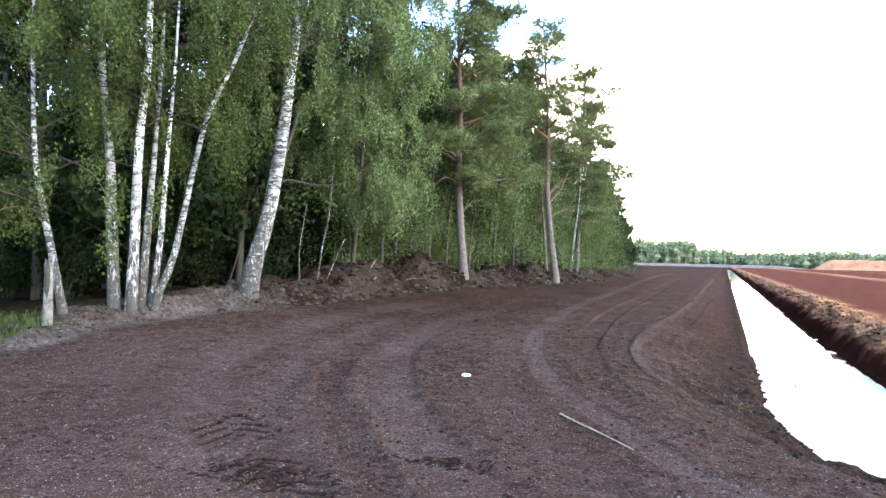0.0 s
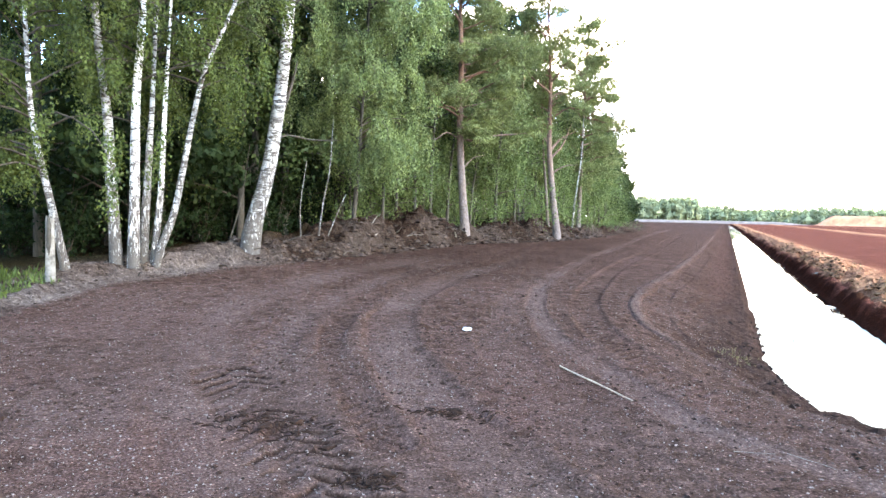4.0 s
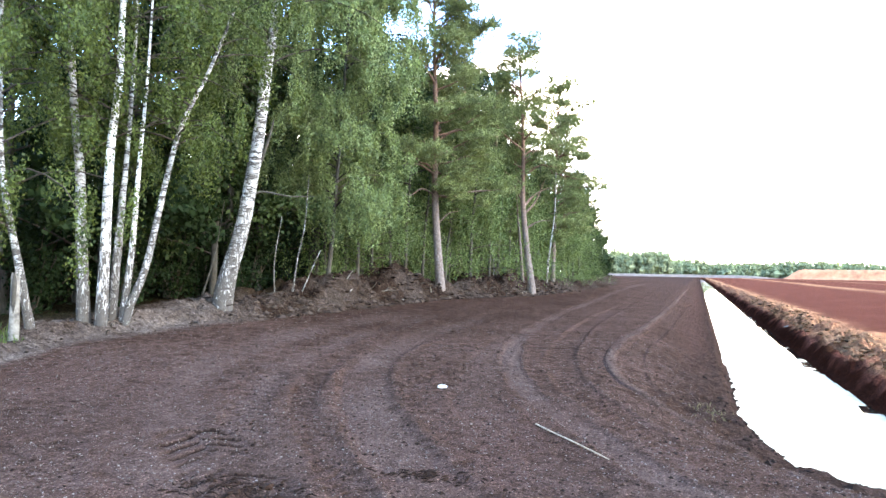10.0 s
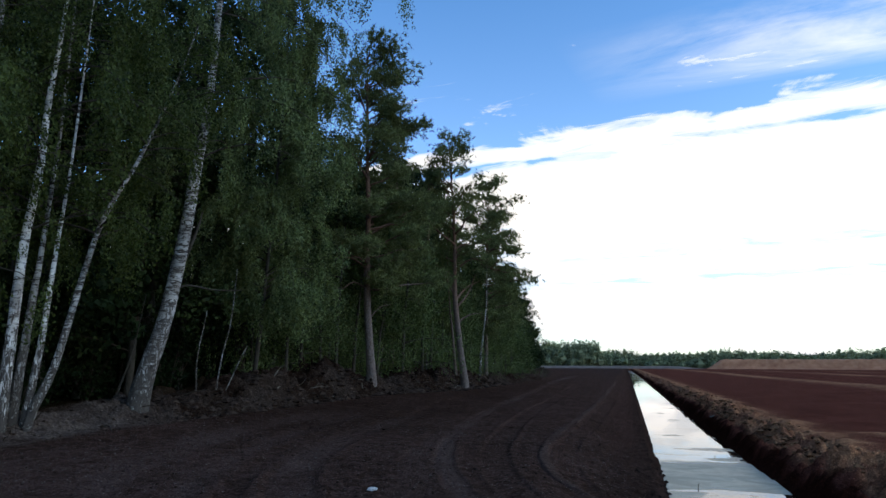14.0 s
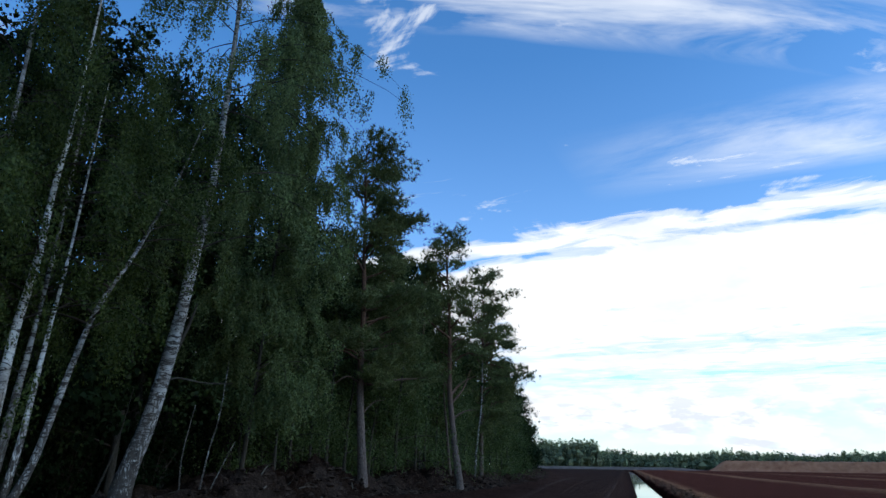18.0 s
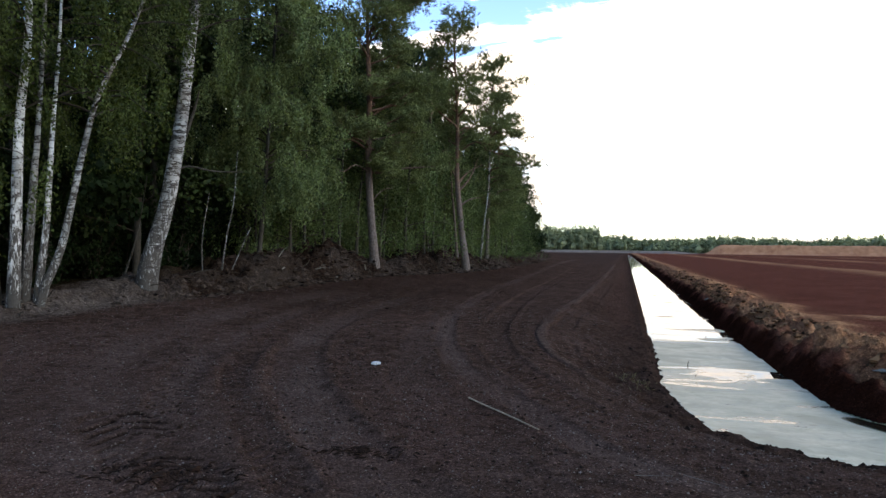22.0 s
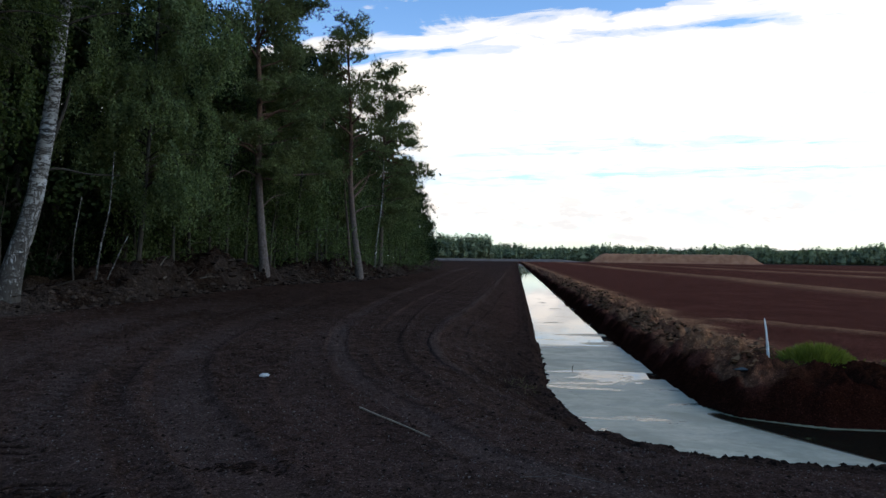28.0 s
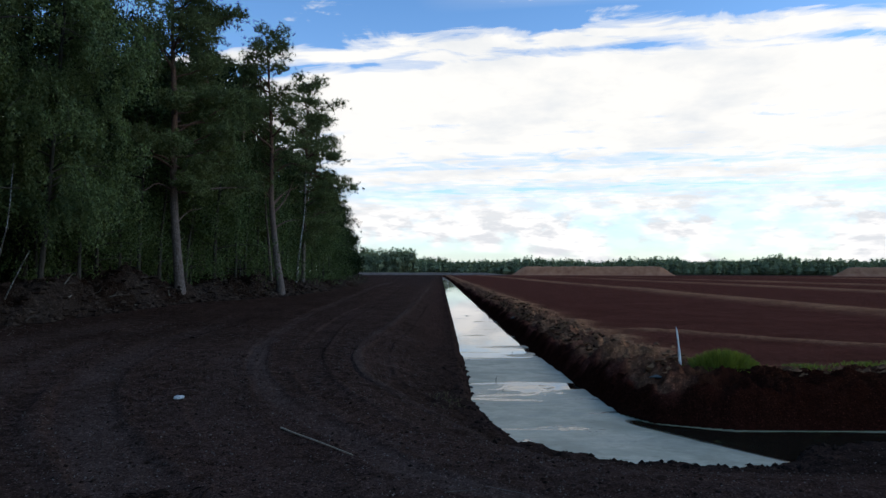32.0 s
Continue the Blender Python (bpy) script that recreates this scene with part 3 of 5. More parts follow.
def land(x, y):
    """Height of the ground, and its kinds and states, at flat arrays x and y."""
    x, y = np.asarray(x, float), np.asarray(y, float)
    gap, inside = edge_distance(x, y, POOL)
    middle = np.interp(y, [0, 10, 50, 175, 300, 400], [1.5, 1.55, 1.0, -0.3, -2.0, -3.5])
    ragged = np.where((x > middle) & (y > 8.4), 0.03, 0.15) * smooth(26, 11, y)
    gap = np.where(inside, -gap, gap) + ragged * fbm(x, y, 1.3, 4, 31) * np.exp(-(gap / 0.8) ** 2)
    inside = gap < 0
    right = (x > middle) & (y > 8.4 - 0.012 * np.maximum(x - 3, 0)) & (y < 320)
    foot, foot_z, crest_z = np.interp(y, *FOOT.T), np.interp(y, *FOOT_Z.T), np.interp(y, *CREST_Z.T)
    # the road: level by the ditch, rising towards the wood
    span = np.clip((middle - 1.9 - x) / np.maximum(middle - 1.9 - foot, 1), 0, 1)
    far_fade = smooth(420, 200, y)
    road = foot_z * span ** 1.25 * far_fade + 0.02 * fbm(x, y, 0.35, 3, 5)
    road = road * smooth(-30, 2, y) + 0.02 * (1 - span)
    road += 0.007 * fbm(x, y, 2.2, 3, 8) + 0.003 * fbm(x, y, 9.0, 3, 9) * smooth(40, 12, y)
    lip_shade = np.zeros(x.shape)
    dust, groove, pressed = 0.30 * smooth(-0.3, 0.6, fbm(x, y, 0.5, 3, 77)) * smooth(16, 5, y), np.zeros(x.shape), np.zeros(x.shape)
    for k, (line, width, depth, lug, dusty) in enumerate(TRACKS):
        s, u = track_place(x, y, line, 0.9)
        wide = u + 0.03 * fbm(x, y, 2.5, 2, 50 + k)
        inner = smooth(width * 0.58, width * 0.40, np.abs(wide))
        faded = smooth(width * 0.75, width * 0.15, np.abs(wide + 0.06 * fbm(x, y, 1.4, 3, 150 + k))) * smooth(-1.1, 0.15, fbm(x, y, 0.9, 3, 160 + k))
        rim = np.exp(-((np.abs(wide) - width * 0.62) / 0.07) ** 2)
        worn = smooth(-0.5, 0.3, fbm(x, y, 0.55, 2, 60 + k))
        road = road - depth * inner * (0.4 + 0.6 * worn) + depth * 0.55 * rim * worn
        if lug:
            step = (s + np.abs(u) * 0.9 + 0.02 * fbm(x, y, 4.0, 2, 57 + k)) / lug + np.where(u > 0, 0.0, 0.5)
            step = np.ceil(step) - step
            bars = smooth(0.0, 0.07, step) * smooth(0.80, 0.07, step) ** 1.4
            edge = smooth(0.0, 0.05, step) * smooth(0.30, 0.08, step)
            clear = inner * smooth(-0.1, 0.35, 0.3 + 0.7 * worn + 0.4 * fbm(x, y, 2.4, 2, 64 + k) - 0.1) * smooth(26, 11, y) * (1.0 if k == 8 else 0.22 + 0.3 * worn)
            groove, lip_shade = np.maximum(groove, clear * bars), np.maximum(lip_shade, clear * edge)
        pressed = np.maximum(pressed, inner)
        dust = np.maximum(dust * (1 - (0.75 if dusty < 0.1 else 0.0) * inner), dusty * faded * (0.55 + 0.45 * worn) * (smooth(24, 9, y) if k in (4, 5, 7) else 1.0))
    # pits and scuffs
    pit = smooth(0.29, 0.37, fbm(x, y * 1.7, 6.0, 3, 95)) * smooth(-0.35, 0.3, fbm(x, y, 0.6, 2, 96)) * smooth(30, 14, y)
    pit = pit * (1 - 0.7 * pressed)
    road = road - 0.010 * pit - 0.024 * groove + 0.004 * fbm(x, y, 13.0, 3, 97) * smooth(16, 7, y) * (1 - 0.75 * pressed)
    # shade in the pits and along the lug steps, put into the colour
    moist_and_shade = np.maximum(0.40 * pit, 0.97 * lip_shade)
    moist_and_shade = np.maximum(moist_and_shade, 0.38 * smooth(9.5, 14.5, y + 0.8 * fbm(x, y, 0.4, 3, 98)) * smooth(-3.2, -6.0, x + fbm(x, y, 0.5, 3, 99)) * smooth(60, 30, y))
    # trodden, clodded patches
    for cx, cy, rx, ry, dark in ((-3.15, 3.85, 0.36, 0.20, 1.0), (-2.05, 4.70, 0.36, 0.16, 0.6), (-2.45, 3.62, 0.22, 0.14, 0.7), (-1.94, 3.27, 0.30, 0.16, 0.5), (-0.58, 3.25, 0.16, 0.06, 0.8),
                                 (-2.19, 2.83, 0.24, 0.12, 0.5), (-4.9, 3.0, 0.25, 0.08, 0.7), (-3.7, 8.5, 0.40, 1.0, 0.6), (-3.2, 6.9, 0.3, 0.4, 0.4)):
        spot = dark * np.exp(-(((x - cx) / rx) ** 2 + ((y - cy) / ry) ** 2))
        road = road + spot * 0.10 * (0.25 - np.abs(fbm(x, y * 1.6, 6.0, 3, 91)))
        moist_and_shade = np.maximum(moist_and_shade, 0.8 * spot * smooth(-0.1, 0.4, fbm(x, y * 1.6, 7.0, 3, 92)))
    # down to the water on the road side
    shore = smooth(0.05, 2.3, gap)
    road_side = WATER + (road - WATER) * (0.30 * smooth(0, 0.22, gap) + 0.70 * shore) + 0.07 * fbm(x, y, 4.0, 4, 12) * smooth(2.2, 0.5, gap) * smooth(0.0, 0.12, gap)
    # the spoil bank and the wood floor behind it
    behind = foot - x
    lump = fbm(x, y, 1.5, 5, 21, 0.6) * 0.34 + fbm(x, y, 0.5, 2, 22) * 0.16
    crag = (0.17 - np.abs(fbm(x, y, 0.9, 3, 24))) * 0.60 + (0.17 - np.abs(fbm(x, y, 2.9, 3, 26))) * 0.34
    rise = np.maximum(crest_z - foot_z, 0.05)
    top = smooth(0.0, 1.15, behind + lump * 0.9)
    floor_z = foot_z + 0.25 * rise + 0.1 * fbm(x, y, 0.4, 3, 25)
    bank = foot_z + rise * top * (1 + 0.75 * lump) + top * (lump * 0.40 + (crag + 0.10 * fbm(x, y, 5, 3, 23, 0.6)) * smooth(10.5, 13.5, y) + 0.05 * fbm(x, y, 4, 4, 23, 0.6))
    bank = bank + (floor_z - bank) * smooth(2.0, 3.6, behind)
    left_z = np.where(behind > -0.4, np.maximum(road_side, bank) * smooth(-0.4, 0.0, behind) + road_side * (1 - smooth(-0.4, 0.0, behind)), road_side)
    left_z = np.where(behind > 0, bank + (road_side - foot_z) * smooth(0.6, 0.0, behind), left_z)
    # the field: steep wet bank, a cast-up ridge along the edge, then strips between low ridges
    arm = smooth(0.6, 2.0, x - middle - 0.9) * smooth(16, 10, y)
    run = (1.00 + 0.10 * arm) * (1 + 0.28 * fbm(x, y, 0.7, 3, 40) * smooth(40, 18, y))
    ridge = 0.070 * (1 - 0.7 * arm) * np.exp(-((gap - run - 0.50) / 0.62) ** 2) * (0.25 + 1.2 * smooth(-0.4, 0.5, fbm(x, y, 1.1, 4, 41, 0.6)))
    strips = np.zeros(x.shape)
    for k in range(1, 40):
        strips += 0.16 * np.exp(-((x - middle - 19.0 * k + 2.5 + 0.8 * fbm(x, y, 0.05, 2, 70)) / 1.1) ** 2)
    field = ridge + strips * smooth(0, 4, gap) + 0.022 * fbm(x, y, 0.5, 3, 42) + 0.018 * fbm(x, y, 3.5, 3, 43) * smooth(60, 20, y)
    windrow = 0.07 * np.exp(-((y - 17.6 + 0.95 * (x - 6) + 0.5 * fbm(x, y, 0.5, 2, 44)) / 0.4) ** 2) * smooth(4.6, 5.6, x) * smooth(14, 8, x)
    field = field + windrow + 0.19 * fbm(x, y, 2.2, 5, 45, 0.65) * smooth(60, 25, y) * smooth(2.4, 0.9, gap) * smooth(0.2, 0.6, gap)
    field_side = WATER + (field - WATER) * (smooth(0.0, 0.34, gap / run) * (0.52 + 0.3 * arm) + (0.48 - 0.3 * arm) * np.clip((gap / run - 0.12) / 0.88, 0, 1)) + (0.24 * fbm(x, y, 2.0, 5, 46, 0.68) + 0.30 * (0.17 - np.abs(fbm(x, y, 2.8, 4, 38, 0.6)))) * smooth(0.10, 0.45, gap) * smooth(1.9, 1.0, gap)
    field_side = np.maximum(field_side, WATER + 0.02 + 0.45 * np.clip(gap, 0, 0.5))
    z = np.where(right, field_side, left_z)
    z = np.where(inside, WATER - 0.05 - 0.45 * smooth(0, 0.8, -gap), z)
    # kinds and states
    is_field = right.astype(float)
    edge = smooth(0.35, 0.9, gap / run)
    spoil = np.where(right, 0, smooth(-0.35, 0.25, behind + lump * 1.2) * smooth(2.6, 1.4, behind))
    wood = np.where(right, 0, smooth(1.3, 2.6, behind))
    wet = np.where(right, smooth(0.62, 0.22, gap / run + 0.4 * fbm(x, y, 2, 3, 47) - 0.75 * arm), np.maximum(smooth(2.1, 0.3, gap + 0.6 * fbm(x, y, 1.4, 4, 48)) * 0.36, moist_and_shade))
    wet = np.where(right, np.maximum(wet, arm * smooth(1.75, 1.15, gap / run)), wet)
    lip_dry = smooth(0.34, 0.62, gap / run + 0.25 * fbm(x, y, 1.7, 4, 39)) * smooth(2.3, 1.5, gap / run) * (1 - 0.8 * arm) * (0.55 + 0.45 * smooth(-0.3, 0.3, fbm(x, y, 2.6, 3, 37)))
    red_field = np.maximum(np.clip(ridge / 0.045 + strips / 0.11 + windrow / 0.07, 0, 1) * edge, 0.8 * lip_dry) * (0.75 + 0.5 * fbm(x, y, 1.6, 4, 49))
    red_road = smooth(-0.25, 0.5, fbm(x, y, 0.6, 3, 55)) * 0.45 * smooth(10, 3, y) * smooth(1.5, 2.2, gap) + 0.95 * np.exp(-(((x + 0.55 + 0.01 * (y - 40)) / 0.45) ** 2)) * smooth(11, 22, y) * smooth(150, 80, y)
    pale = 0.75 * smooth(13.2, 11.8, y) * smooth(-0.75, 0.0, fbm(x, y, 1.1, 4, 56)) * smooth(2.2, 1.2, behind) + 0.35 * smooth(-0.05, 0.35, fbm(x, y, 0.8, 4, 57))
    dust = np.where(spoil > 0.02, np.clip(pale, 0, 1) * spoil, dust)
    far_track = np.exp(-((y - 335) / 8) ** 2)
    red = np.where(right, red_field, np.clip(red_road, 0, 1) * (1 - spoil))
    return z, (is_field, spoil, wood), (np.clip(dust + far_track, 0, 1), np.clip(wet, 0, 1), np.clip(red, 0, 1)), gap, behind, right, inside


def height(x, y):
    return land(np.atleast_1d(x), np.atleast_1d(y))[0]


def lines(spans, lo, hi, grow):
    """Grid lines: fine inside the spans (from, to, step), then ever wider out to lo and hi."""
    at = [spans[0][0]]
    for a, b, step in spans:
        at += list(np.linspace(a, b, max(2, round((b - a) / step) + 1))[1:])
    step = spans[0][2]
    while at[0] > lo:
        step *= grow
        at.insert(0, at[0] - step)
    step = spans[-1][2]
    while at[-1] < hi:
        step *= grow
        at.append(at[-1] + step)
    return np.array(at)


def build_ground():
    xs = lines([(-13, -8.6, 0.065), (-8.6, -5.0, 0.10), (-5.0, -3.0, 0.021), (-3.0, 0.2, 0.015), (0.2, 1.2, 0.021), (1.2, 5.2, 0.045), (5.2, 9, 0.10)], -1600, 1600, 1.14)
    ys = lines([(-2, 1.4, 0.3), (1.4, 2.0, 0.04), (2.0, 3.7, 0.015), (3.7, 7.6, 0.021), (7.6, 14, 0.05), (14, 34, 0.12)], -1200, 1600, 1.06)
    gx, gy = np.meshgrid(xs, ys)
    x, y = gx.ravel(), gy.ravel()
    z, kind, state, gap, behind, right, inside = land(x, y)
    nx, ny = len(xs), len(ys)
    i, j = np.meshgrid(np.arange(nx - 1), np.arange(ny - 1))
    a = (j * nx + i).ravel()
    quads = np.stack([a, a + 1, a + nx + 1, a + nx], 1)
    verts = np.stack([x, y, z], 1)
    shore = np.where(right, 1.0 + 0.2 * smooth(3, 5, x), 1.3)
    zone = np.where(gap < shore, 1, np.where(right, 2, np.where(behind > 2.6, 4, np.where(behind > 0.0, 3, 0))))
    zone = np.where((zone == 3) & ((y < 4.5) | (y > 46)), 4, zone)
    zone = np.where((y > 335) | (y < -60) | (np.abs(x) > 600), 5, zone)
    zone = zone[quads[:, 0]]
    names = [("road", "dark brown milled peat haul road with curving tyre tracks", "road"), ("ditch_bank", "steep wet black peat banks of the ditch", "bank"),
             ("field", "flat red-brown peat field with low pale ridges", "field"), ("spoil_bank", "lumpy grey-brown bank of roots and peat along the wood", "bank"),
             ("forest_floor", "leaf litter under the trees, darkened further as shade", "ground"), ("ground", "distant open ground out to the horizon", "ground")]
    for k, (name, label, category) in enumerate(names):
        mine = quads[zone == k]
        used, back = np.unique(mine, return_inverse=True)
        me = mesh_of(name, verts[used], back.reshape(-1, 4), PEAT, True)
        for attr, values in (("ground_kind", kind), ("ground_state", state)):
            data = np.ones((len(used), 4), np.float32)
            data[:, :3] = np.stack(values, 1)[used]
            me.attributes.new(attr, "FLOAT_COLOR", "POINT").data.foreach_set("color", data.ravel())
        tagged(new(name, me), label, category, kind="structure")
    grid_x, grid_y = np.linspace(-3.5, 46, 40), np.geomspace(6.2, 305, 50)
    gx, gy = np.meshgrid(grid_x, grid_y)
    v = np.stack([gx.ravel(), gy.ravel(), np.full(gx.size, WATER)], 1)
    i, j = np.meshgrid(np.arange(39), np.arange(49))
    a = (j * 40 + i).ravel()
    tagged(new("water", mesh_of("water", v, np.stack([a, a + 1, a + 41, a + 40], 1), POND, True)), "still pale grey ditch water with a thin film", "water", kind="structure")


build_ground()
# ---- trees ----


def limb_path(start, way, length, rise, fall, count=7):
    q = np.linspace(0, 1, count)[:, None]
    return start + way * length * q + np.array([0, 0, 1.0]) * (rise * q - fall * q * q)


def on_path(path, h):
    """The place at height h on a stem."""
    return np.stack([np.interp(h, path[:, 2], path[:, k]) for k in range(3)], -1)


def hanging_leaves(rng, starts, reach, leaf, spacing, spread=0.040, sway=0.10, turn=None, spray=1):
    """Leaves strung along twigs that hang from the starts; each spray of twigs droops one way and about equally far."""
    n = len(starts)
    of = np.arange(n) // spray
    length = reach * (rng.uniform(0.35, 1.0, of[-1] + 1) ** 1.2)[of] * rng.uniform(0.55, 1.0, n)
    drift = rng.normal(0, 0.26, (of[-1] + 1, 2))[of] + rng.normal(0, sway, (n, 2))
    if turn is not None:
        drift += turn
    counts = np.maximum((length / spacing).astype(int), 2)
    twig = np.repeat(np.arange(n), counts)
    q = np.concatenate([np.linspace(0.02, 1, c) for c in counts])
    along = q * length[twig]
    c = starts[twig].copy()
    c[:, :2] += drift[twig] * along[:, None] * (1.5 - 0.8 * q[:, None])
    c[:, 2] -= along * 0.93
    c += rng.normal(0, spread, c.shape)
    down = unit(np.stack([rng.normal(0, 0.55, len(c)), rng.normal(0, 0.55, len(c)), -np.abs(rng.normal(0.8, 0.4, len(c)))], 1))
    other = unit(np.cross(down, unit(rng.normal(0, 1, c.shape))))
    size = leaf * rng.uniform(0.6, 1.25, (len(c), 1))
    return blades(c, down * size, other * size * 0.62)


def bunched_leaves(rng, centres, radius, count, leaf, flat=0.75):
    """Bunches of leaves that turn every way."""
    n = len(centres)
    c = np.repeat(centres, count, 0) + unit(rng.normal(0, 1, (n * count, 3))) * (rng.uniform(0, 1, (n * count, 1)) ** 0.5) * np.repeat(radius, count)[:, None] * [1, 1, flat]
    way = unit(rng.normal(0, 1, c.shape) + [0, 0, -0.4])
    other = unit(np.cross(way, unit(rng.normal(0, 1, c.shape))))
    size = leaf * rng.uniform(0.6, 1.3, (len(c), 1))
    return blades(c, way * size, other * size * 0.66)


def birch(name, label, path, foot_r, low, high, reach, boughs, twigs, leaf, spacing, hang, seed, leaves, lean=(0, 0), stems=(), bark=None, group="", side=None, bare=0.0):
    """A birch: white stem, ascending boughs, hanging twigs of small leaves. side: way in which boughs grow longer; bare: height up to which the open side has few boughs."""
    rng = np.random.default_rng(seed)
    base = np.asarray(path[0], float)
    ob = thing(name, label, "tree", group, at=base)
    p = curve(np.asarray(path, float) - base, 26)
    q = np.linspace(0, 1, len(p))
    r = foot_r * (1 - q) ** 0.8 * 0.80 + 0.010 + foot_r * 0.18 * np.exp(-q * len(p) / 1.6)
    p[0, 2] -= 0.25
    part("trunk", mesh_of("trunk", *tube(p, r, 11, 0.05, seed), bark or BIRCH, True), ob)
    for k, stem in enumerate(stems):
        s = curve(np.asarray(stem[0], float) - base, 14)
        part("stem", mesh_of("stem", *tube(s, stem[1] * (1 - np.linspace(0, 1, 14)) ** 0.7 + 0.008, 8, 0.05, seed + k), BIRCH if stem[1] > 0.05 else BARK, True), ob)
    starts = []
    for k in range(boughs):
        h = low + (high - low) * ((k + rng.uniform()) / boughs) ** 1.15
        start = on_path(p, h)
        ang = rng.uniform(0, 2 * np.pi)
        way = np.array([math.cos(ang), math.sin(ang), 0])
        if h < bare and float(way[:2] @ np.array([0.72, -0.69])) > 0.35 and rng.uniform() < 0.85:
            continue
        f = (h - low) / (high - low)
        length = reach * (1.05 - 0.75 * f ** 1.6) * rng.uniform(0.6, 1.1) * (0.72 + 0.28 * min(1, f * 4))
        if side is not None:
            length *= 1 + 0.45 * float(way[:2] @ np.asarray(side))
        rise, fall = length * rng.uniform(0.5, 0.95), length * rng.uniform(0.5, 0.95)
        b = limb_path(start, way, length, rise, fall)
        b[1:, :2] += np.cumsum(rng.normal(0, 0.05, (len(b) - 1, 2)), 0)
        part("bough", mesh_of("bough", *tube(b, np.linspace(max(0.009, 0.018 * (1 - f) + 0.008), 0.004, len(b)), 5, 0, k), TWIG, True), ob)
        sprays = max(3, twigs // 18)
        t = np.repeat(rng.uniform(0.22, 1.0, sprays) ** 0.8, 18) * (len(b) - 1)
        i = np.minimum(t.astype(int), len(b) - 2)
        at = b[i] + (b[i + 1] - b[i]) * (t - i)[:, None] + np.repeat(rng.normal(0, 0.24, (sprays, 3)), 18, 0) * [1, 1, 0.6] + rng.normal(0, 0.075, (sprays * 18, 3))
        starts.append(at)
    starts = np.concatenate(starts)
    v, f = hanging_leaves(rng, starts, hang, leaf, spacing, turn=np.asarray(lean), spray=18)
    keep = v.reshape(-1, 4, 3)[:, :, 2].min(1) > 0.15
    v, f = v.reshape(-1, 4, 3)[keep].reshape(-1, 3), np.arange(keep.sum() * 4).reshape(-1, 4)
    part("crown", mesh_of("crown", v, f, leaves), ob, "hanging crown of small green leaves")
    return ob


def needle_tufts(rng, centres, per, needle, width):
    """Tufts of stiff needles that point outwards and up."""
    n = len(centres)
    c = np.repeat(centres, per, 0)
    way = unit(rng.normal(0, 1, (n * per, 3)) + [0, 0, 0.55])
    other = unit(np.cross(way, unit(rng.normal(0, 1, way.shape)))) * width * 0.5
    tip = c + way * needle * rng.uniform(0.7, 1.2, (n * per, 1))
    v = np.stack([c - other, c + other, tip], 1).reshape(-1, 3)
    return v, np.arange(len(v)).reshape(-1, 3)


def pine(name, label, path, foot_r, limbs, seed, group="", extra=(), clump=0.38, per_clump=22, needle=0.16, width=0.027, per=11):
    """A pine: bare tapered trunk, crooked limbs, flat clumps of needles. limbs: (height, turn, length, rise, clumps)."""
    rng = np.random.default_rng(seed)
    base = np.asarray(path[0], float)
    ob = thing(name, label, "tree", group, at=base)
    p = curve(np.asarray(path, float) - base, 24)
    q = np.linspace(0, 1, len(p))
    r = foot_r * (1 - q) ** 0.75 * 0.9 + 0.012 + foot_r * 0.35 * np.exp(-q * len(p) / 1.3)
    p[0, 2] -= 0.3
    part("trunk", mesh_of("trunk", *tube(p, r, 11, 0.05, seed), PINE, True), ob)
    spots = []
    for k, (h, turn, length, rise, clumps) in enumerate(limbs):
        start = on_path(p, h)
        way = np.array([math.cos(radians(turn)), math.sin(radians(turn)), 0])
        b = limb_path(start, way, length, rise * length, 0.25 * length * rng.uniform(-0.4, 1), 8)
        b[1:] += np.cumsum(rng.normal(0, 0.045 * length ** 0.5, (len(b) - 1, 3)), 0)
        part("limb", mesh_of("limb", *tube(b, np.linspace(0.018 + 0.017 * length, 0.010, len(b)), 6, 0.05, seed + k), PINE, True), ob)
        if clumps:
            t = (1 - rng.uniform(0, 1, clumps) ** 1.6 * 0.5) * (len(b) - 1.001)
            i = t.astype(int)
            at = b[i] + (b[i + 1] - b[i]) * (t - i)[:, None]
            at = at + rng.normal(0, 0.30, at.shape) * [1, 1, 0.45] * min(1.3, 0.45 + 0.3 * length)
            spots.append(at)
    spots = np.concatenate(spots)
    n = len(spots)
    c = np.repeat(spots, per_clump, 0) + rng.normal(0, 1, (n * per_clump, 3)) * [clump, clump, clump * 0.55] * 0.62
    part("crown", mesh_of("crown", *needle_tufts(rng, c, per, needle, width), NEEDLE), ob, "dark green needle clumps")
    for k, (stem, rad) in enumerate(extra):
        s = curve(np.asarray(stem, float) - base, 10)
        part("dead_limb", mesh_of("dead_limb", *tube(s, np.linspace(rad, 0.008, 10), 6, 0.06, seed + 40 + k), PINE, True), ob)
    return ob


def crown_limbs(seed, lo, hi, count, reach, clumps, rise=(0.1, 0.5), top=0.35, towards=None):
    rng = np.random.default_rng(seed)
    out = []
    for k in range(count):
        f = (k + rng.uniform()) / count
        length = reach * (top + (1 - top) * (1 - f) ** 0.8) * rng.uniform(0.55, 1.15) * (0.55 + 0.45 * min(1, f * 5))
        turn = rng.uniform(0, 360) if towards is None or rng.uniform() < 0.2 else towards + 62 * rng.normal()
        out.append((lo + (hi - lo) * f, turn, length, rng.uniform(*rise) + 0.5 * f, max(2, int(clumps * (0.4 + length / reach)))))
    return out


